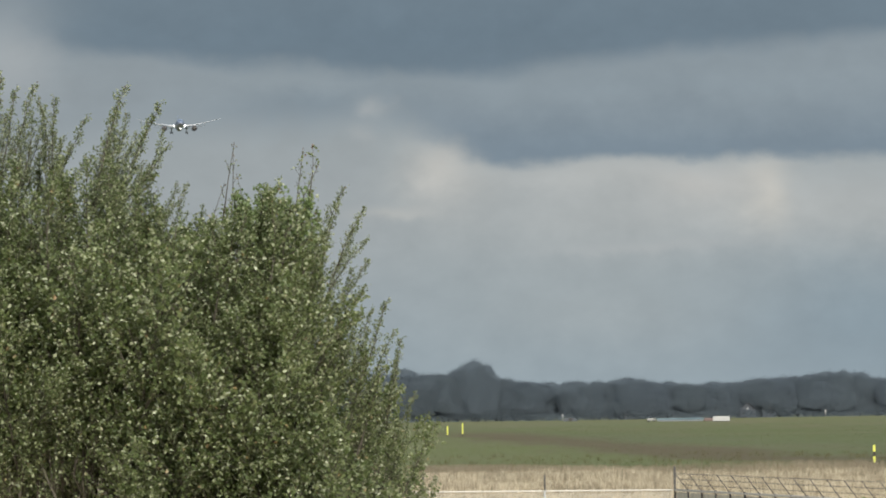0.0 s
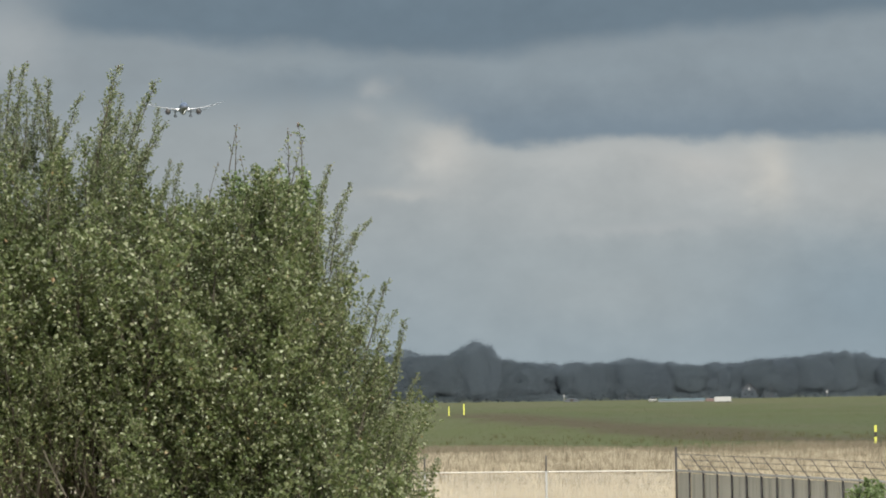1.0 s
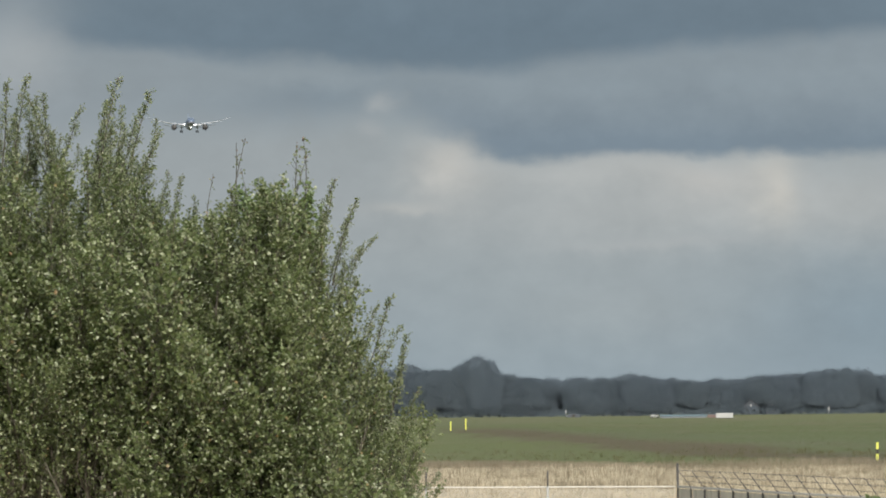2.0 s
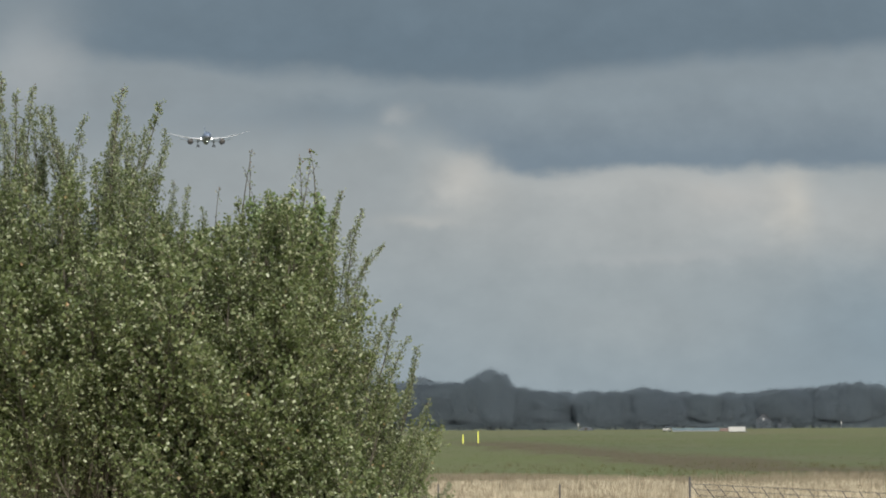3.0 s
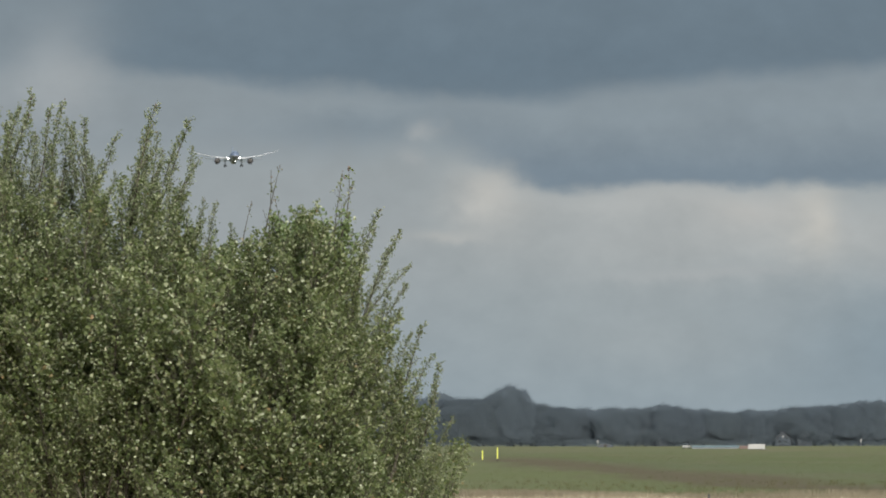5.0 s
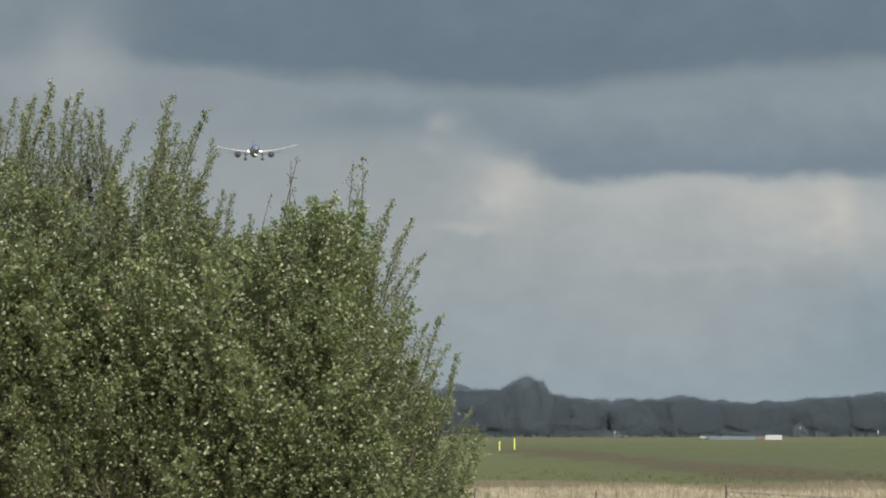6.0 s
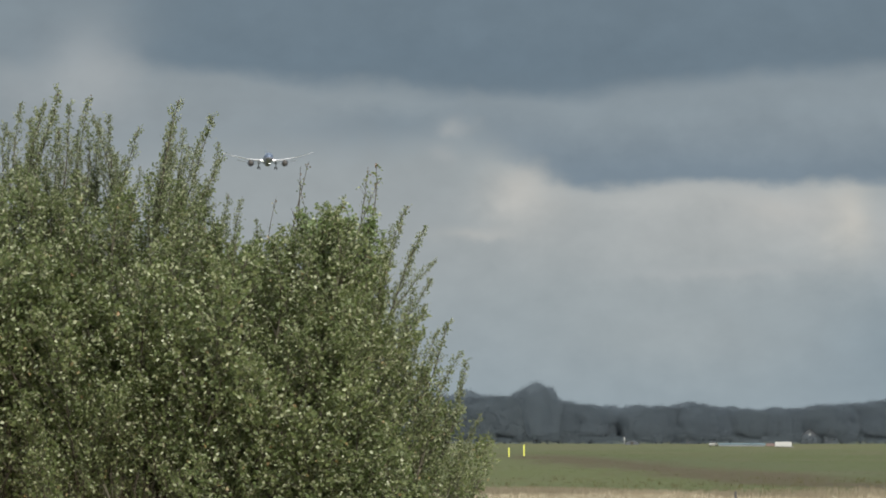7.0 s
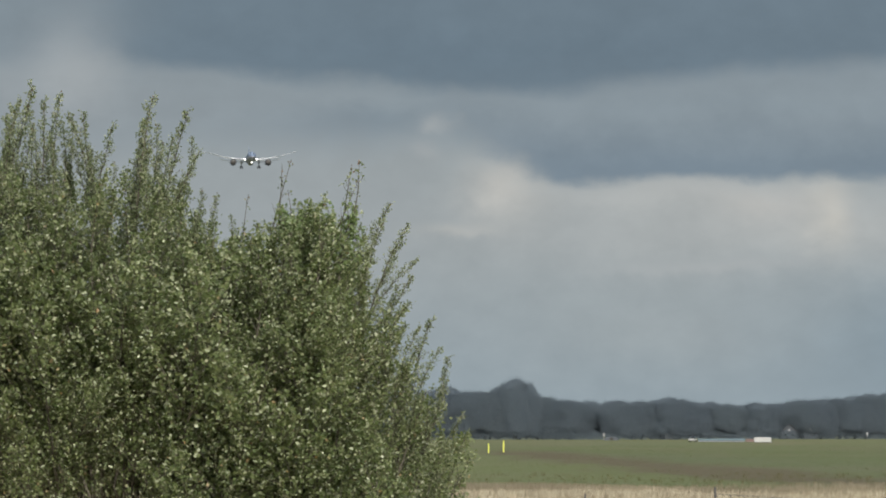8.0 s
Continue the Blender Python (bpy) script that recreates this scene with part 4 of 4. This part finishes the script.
# ---- far things ----
def build_marker(x, y, w, h, foot, banded):
    ob = new("marker_board")
    ob.location = (x, y, rise(x, y))
    tagged(ob, "yellow and black banded marker post in the grass" if banded else "yellow marker board on a dark post in the grass", "marker", "airfield markers")
    bm = bmesh.new()
    tube(bm, (0, 0.05, -0.1), (0, 0.05, foot + h * 0.8), 0.05, n=8)
    part("post", bm, BLACK, ob)
    bands = [(0, 1, YELLOW)] if not banded else [(0, 0.37, YELLOW), (0.37, 0.63, BLACK), (0.63, 1, YELLOW)]
    for lo, hi, mat in bands:
        bm = bmesh.new()
        box(bm, (-w / 2, -0.03, foot + h * lo), (w / 2, 0.02, foot + h * hi), 0.008)
        part("board" if not banded else "band", bm, mat, ob)


def build_trailer():
    """White box body on wheels."""
    x, y = 76.3, 1400
    ob = new("box_trailer")
    ob.location = (x, y, rise(x, y))
    tagged(ob, "white box trailer parked on the grass", "trailer")
    bm = bmesh.new()
    box(bm, (-2.3, -1.1, 0.18), (2.3, 1.1, 1.50), 0.05)
    part("body", bm, WHITE, ob)
    bm = bmesh.new()
    box(bm, (-2.3, -0.9, 0.10), (2.9, 0.9, 0.19), 0.02)
    part("chassis", bm, GREY, ob)
    for sx in (-1.4, 1.4):
        for sy in (-1.0, 1.0):
            bm = bmesh.new()
            tube(bm, (sx, sy * 0.9 - 0.1, 0.2), (sx, sy * 0.9 + 0.1, 0.2), 0.21, n=16)
            part("wheel", bm, RUBBER, ob, smooth=True)


def build_tarp_barrier():
    x, y = 69.6, 1500
    ob = new("covered_stack")
    ob.location = (x, y, rise(x, y))
    tagged(ob, "long low stack under a pale blue cover beside the trailer", "stack")
    for i in range(7):
        bm = bmesh.new()
        box(bm, (-6.8 + i * 1.95, -1, 0), (-6.8 + i * 1.95 + 1.85, 1, 0.7), 0.05)
        part("block", bm, GREY, ob)
    bm = bmesh.new()
    box(bm, (7.15, -0.9, 0), (9.7, 0.9, 0.85), 0.04)
    part("crate", bm, RUST, ob, "rust-brown crate at the end of the stack")
    bm = bmesh.new()
    secs = []
    for i in range(15):
        s = -6.95 + 13.9 * i / 14
        d = 0.05 * math.sin(i * 1.7)
        secs.append([(s, -1.15, 0.5 + d), (s, -1.05, 0.78 + d), (s, 0, 0.92 + d), (s, 1.05, 0.78), (s, 1.15, 0.5), (s, 0, 0.72)])
    loft(bm, secs)
    part("cover", bm, BLUE, ob, "pale blue cover sheet")


def build_car(x, y, turn, mat, label):
    ob = new("car")
    ob.matrix_basis = pose(x, y, rise(x, y), 0, 0, turn)
    tagged(ob, label, "car")
    bm = bmesh.new()
    side = [(-2.1, 0.35), (-2.15, 0.75), (-1.7, 0.95), (-0.9, 1.02), (2.0, 1.0), (2.12, 0.7), (2.05, 0.35)]
    loft(bm, [[(px, s, pz) for px, pz in side] for s in (-0.85, 0.85)])
    part("body", bm, mat, ob)
    bm = bmesh.new()
    cab = [(-0.95, 1.0), (-0.3, 1.45), (1.2, 1.48), (1.85, 1.0)]
    loft(bm, [[(px, s, pz) for px, pz in cab] for s in (-0.72, 0.72)])
    part("cabin", bm, GLASS, ob, "dark cabin glass")
    for sx in (-1.35, 1.35):
        for sy in (-0.8, 0.8):
            bm = bmesh.new()
            tube(bm, (sx, sy - 0.1, 0.31), (sx, sy + 0.1, 0.31), 0.31, n=14)
            part("wheel", bm, RUBBER, ob, smooth=True)


def build_sign(x, y):
    ob = new("sign_board")
    ob.location = (x, y, rise(x, y))
    tagged(ob, "small white sign board on a post by the woods", "sign")
    bm = bmesh.new()
    tube(bm, (0, 0.06, -0.1), (0, 0.06, 2.6), 0.06)
    part("post", bm, GALV, ob)
    bm = bmesh.new()
    box(bm, (-0.2, -0.03, 1.5), (0.2, 0.03, 2.6), 0.01)
    part("board", bm, WHITE, ob)


def build_hut():
    """Low rounded shelter by the edge of the woods."""
    x, y = 44.6, 1800
    ob = new("shelter")
    ob.location = (x, y, rise(x, y))
    tagged(ob, "low grey rounded shelter at the edge of the woods", "shelter")
    bm = bmesh.new()
    arc = [(2.6 * math.cos(math.pi * i / 12), 1.25 * math.sin(math.pi * i / 12)) for i in range(13)]
    loft(bm, [[(px, s, pz) for px, pz in arc] for s in (-3, 3)])
    part("shell", bm, GREY_RENDER, ob)
    bm = bmesh.new()
    box(bm, (-0.5, -3.06, 0), (0.5, -2.98, 1.0), 0.01)
    part("door", bm, BLACK, ob)


def build_house(x, y, w, turn, wall_mat):
    ob = new("house")
    ob.matrix_basis = pose(x, y, rise(x, y), 0, 0, turn)
    tagged(ob, "far grey house half hidden among the trees", "house", "houses by the woods")
    bm = bmesh.new()
    gable = [(-w / 2, 0), (w / 2, 0), (w / 2, 3.0), (0, 5.6), (-w / 2, 3.0)]
    loft(bm, [[(px, s, pz) for px, pz in gable] for s in (-4, 4)])
    part("wall", bm, wall_mat, ob)
    for sgn in (-1, 1):
        bm = bmesh.new()
        sec = [(0, 5.66), (sgn * (w / 2 + 0.4), 2.75), (sgn * (w / 2 + 0.4), 2.95), (0, 5.9)]
        loft(bm, [[(px, s, pz) for px, pz in sec] for s in (-4.3, 4.3)])
        roof = part("roof", bm, ROOF_TILE, ob)
    bm = bmesh.new()
    box(bm, (0.6, -0.4, 5.0), (1.2, 0.3, 6.8), 0.02)
    part("chimney", bm, BRICK, roof)
    for px, pz in ((-w * 0.22, 1.0), (w * 0.22, 1.0), (0, 3.3)):
        bm = bmesh.new()
        if pz > 3 and wall_mat is not BRICK:
            box(bm, (px - 0.35, -4.06, pz - 0.2), (px + 0.35, -3.97, pz + 0.7), 0.01)
            part("gable_board", bm, WHITE, ob, "white gable board")
            continue
        box(bm, (px - 0.55, -4.05, pz), (px + 0.55, -3.97, pz + 1.2), 0.01)
        win = part("window", bm, GLASS, ob)
        bm = bmesh.new()
        for lo, hi in (((px - 0.65, -4.08, pz - 0.1), (px + 0.65, -3.96, pz)), ((px - 0.65, -4.08, pz + 1.2), (px + 0.65, -3.96, pz + 1.3)), ((px - 0.65, -4.08, pz), (px - 0.55, -3.96, pz + 1.2)), ((px + 0.55, -4.08, pz), (px + 0.65, -3.96, pz + 1.2))):
            box(bm, lo, hi)
        part("frame", bm, GREY, win)


# ---- the aircraft ----
def build_aircraft():
    """A wide twin-engined airliner, nose towards -Y."""
    ob = new("airliner")
    tagged(ob, "twin-engined airliner on approach, gear down and landing lamps lit", "aircraft")
    bm = bmesh.new()
    lathe(bm, [(-31, 0.05, -0.6), (-30.6, 0.65, -0.55), (-29.6, 1.25, -0.45), (-28, 1.9, -0.3), (-26, 2.35, -0.2), (-23, 2.6, -0.15), (10, 2.6, -0.15), (16, 2.3, 0.25), (22, 1.6, 0.9), (27, 0.8, 1.6), (28.5, 0.25, 1.85)], 28)
    hull = part("fuselage", bm, BELLY, ob, "blue hull with a pale grey belly", smooth=True)
    bm = bmesh.new()
    for s in (-1, 1):
        loft(bm, [[(s * 0.05, -29.15, 0.75), (s * 0.95, -28.8, 0.78), (s * 1.0, -28.2, 1.42), (s * 0.05, -28.5, 1.48)], [(s * 0.05, -28.6, 0.7), (s * 0.9, -28.3, 0.7), (s * 0.9, -27.8, 1.3), (s * 0.05, -28.0, 1.35)]])
    part("windscreen", bm, GLASS, hull, "dark cockpit glass")
    bm = bmesh.new()
    lathe(bm, [(-9, 0.3, -2.2), (-7, 1.3, -2.3), (0, 1.8, -2.35), (6, 1.4, -2.2), (9, 0.3, -1.9)], 18)
    part("belly_fairing", bm, GREY, hull, smooth=True)

    def section(x, y0, chord, z, thick):
        prof = [(0, 0), (0.08, 0.55), (0.3, 1.0), (0.65, 0.6), (1, 0.04), (0.65, -0.35), (0.3, -0.6), (0.08, -0.4)]
        return [(x, y0 + chord * c, z + thick * t / 2) for c, t in prof]

    for s in (-1, 1):
        bm = bmesh.new()
        secs = []
        for u in (0.05, 0.12, 0.25, 0.4, 0.6, 0.8, 0.93, 1.0):
            x = 27.0 * u
            secs.append(section(s * x, -8.5 + 19.5 * u + (1.4 if u == 1 else 0), 12.5 - 10.3 * u ** 0.7 - (1.2 if u == 1 else 0), -1.5 + 2.4 * u + 3.9 * u * u, 1.5 - 1.3 * u ** 0.6))
        loft(bm, secs)
        wing = part("wing", bm, WING_GREY, ob, smooth=True)
        bm = bmesh.new()
        loft(bm, [section(s * 3.2, 2.2, 3.2, -2.1, 0.5), section(s * 9.0, 4.2, 2.4, -1.75, 0.4), section(s * 17, 7.2, 1.7, -0.15, 0.3)])
        part("flap", bm, WING_GREY, wing, "lowered flap", smooth=True)
        bm = bmesh.new()
        lathe(bm, [(-7.0, 1.62, 0), (-7.25, 1.75, 0), (-6.6, 1.9, 0), (-4.5, 1.9, 0), (-2.5, 1.6, 0), (-1.4, 1.2, 0)], 24)
        bmesh.ops.translate(bm, verts=bm.verts[:], vec=(s * 9.75, 0, -2.55))
        engine = part("engine", bm, NACELLE, ob, "dark engine nacelle", smooth=True)
        bm = bmesh.new()
        lathe(bm, [(-7.32, 1.66, 0), (-7.40, 1.74, 0), (-7.34, 1.84, 0), (-7.1, 1.86, 0), (-7.05, 1.6, 0)], 24, caps=False)
        bmesh.ops.translate(bm, verts=bm.verts[:], vec=(s * 9.75, 0, -2.55))
        part("intake_lip", bm, NACELLE, engine, "grey intake lip", smooth=True)
        bm = bmesh.new()
        lathe(bm, [(-7.55, 0.05, 0), (-7.3, 0.35, 0), (-7.28, 1.55, 0), (-7.2, 1.55, 0)], 20)
        bmesh.ops.translate(bm, verts=bm.verts[:], vec=(s * 9.75, 0, -2.55))
        part("fan", bm, DARK_STEEL, engine, "dark fan", smooth=True)
        bm = bmesh.new()
        loft(bm, [[(s * 9.75 - 0.25, -6, -0.9), (s * 9.75 + 0.25, -6, -0.9), (s * 9.75 + 0.25, 0, -0.9), (s * 9.75 - 0.25, 0, -0.9)], [(s * 9.75 - 0.2, -3.5, 0.1), (s * 9.75 + 0.2, -3.5, 0.1), (s * 9.75 + 0.2, 1, 0.1), (s * 9.75 - 0.2, 1, 0.1)]])
        part("pylon", bm, WING_GREY, engine)
        bm = bmesh.new()
        loft(bm, [section(s * 0.6, 20.5, 5.5, 0.7, 0.6), section(s * 9.6, 26.5, 2.0, 1.7, 0.2)])
        part("tailplane", bm, WING_GREY, ob, smooth=True)
        # main gear
        bm = bmesh.new()
        tube(bm, (s * 4.9, 1.5, -1.2), (s * 4.9, 1.5, -5.0), 0.28, 0.2, 10)
        tube(bm, (s * 4.9, 1.5, -2.6), (s * 3.0, 1.5, -1.8), 0.14, n=8)
        gear = part("main_gear", bm, GREY, ob, smooth=True)
        for wx in (-0.55, 0.55):
            for wy in (0.75, 2.25):
                bm = bmesh.new()
                c = s * 4.9 + wx
                tube(bm, (c - 0.26, wy, -5.0 + (wy - 1.5) * 0.2), (c + 0.26, wy, -5.0 + (wy - 1.5) * 0.2), 0.68, n=18)
                bmesh.ops.bevel(bm, geom=[e for e in bm.edges if len(e.link_faces) == 2 and any(len(f.verts) > 4 for f in e.link_faces)], offset=0.1, segments=2, affect="EDGES")
                part("wheel", bm, RUBBER, gear, "black tyre", smooth=True)
        bm = bmesh.new()
        box(bm, (s * 4.9 + s * 0.5 - 0.05, 0.6, -3.6), (s * 4.9 + s * 0.5 + 0.05, 2.4, -1.6), 0.02)
        part("gear_door", bm, WING_GREY, gear)
        bm = bmesh.new()
        bmesh.ops.create_uvsphere(bm, u_segments=16, v_segments=10, radius=0.36)
        bmesh.ops.scale(bm, vec=(1, 0.5, 1), verts=bm.verts[:])
        bmesh.ops.translate(bm, verts=bm.verts[:], vec=(s * 3.45, -8.2, -0.95))
        part("landing_lamp", bm, LAMP, ob, "bright white landing lamp", smooth=True)
    bm = bmesh.new()
    loft(bm, [[(x, y0 + c * ch, z) for c, x in ((0, 0), (0.3, w), (1, 0.02), (0.3, -w))] for z, y0, ch, w in ((1.8, 16, 9, 0.3), (4.6, 19.8, 6.2, 0.22), (8.0, 24, 3.2, 0.1))])
    part("tail_fin", bm, BELLY, ob, "grey-blue tail fin", smooth=True)
    bm = bmesh.new()
    tube(bm, (0, -25, -2.4), (0, -25.2, -4.6), 0.18, 0.14, 10)
    gear = part("nose_gear", bm, GREY, ob, smooth=True)
    for wx in (-0.35, 0.35):
        bm = bmesh.new()
        tube(bm, (wx - 0.18, -25.2, -4.65), (wx + 0.18, -25.2, -4.65), 0.5, n=18)
        part("wheel", bm, RUBBER, gear, "black tyre", smooth=True)
    bm = bmesh.new()
    bmesh.ops.create_uvsphere(bm, u_segments=16, v_segments=10, radius=0.22)
    bmesh.ops.scale(bm, vec=(1, 0.5, 1), verts=bm.verts[:])
    bmesh.ops.translate(bm, verts=bm.verts[:], vec=(0, -25.6, -3.7))
    part("taxi_lamp", bm, LAMP, ob, "bright white nose lamp", smooth=True)
    return ob


build_ground()
backdrop = build_sky()
build_woods()
build_grass()
build_bush()
build_sapling()
build_chain_fence()
build_slat_fence()
build_shrub()
build_marker(0.62, 920, 0.23, 1.65, 0.1, False)
build_marker(3.2, 880, 0.23, 1.95, 0.4, False)
build_marker(29.3, 347, 0.17, 1.25, 0.02, True)
build_trailer()
build_tarp_barrier()
build_car(59.1, 1450, 78, GALV, "silver-grey car parked beside the covered stack")
build_sign(42.0, 1800)
build_sign(135.0, 1800)
build_hut()
build_house(72.0, 1996, 6, 20, BRICK)
build_house(119.8, 1993, 6, -15, GREY_RENDER)
build_house(126.6, 1993, 5.5, 10, GREY_RENDER)
airliner = build_aircraft()


def motions():
    # the airliner sinks along a straight approach
    a, b = Vector((-169.4, 3300, 194.2)), Vector((-131.6, 2850, 157.5))
    walk(airliner, [(t, pose(*a.lerp(b, t / 8), 0, 0, 4.7)) for t in (0, 2, 4, 6, 8)])
    # the cloud deck drifts slowly to the right
    walk(backdrop, [(t, pose(0, 0, 0, 0, 0, 0.0264 * (6.5 - t))) for t in (0, 4, 8)])
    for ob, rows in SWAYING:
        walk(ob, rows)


motions()
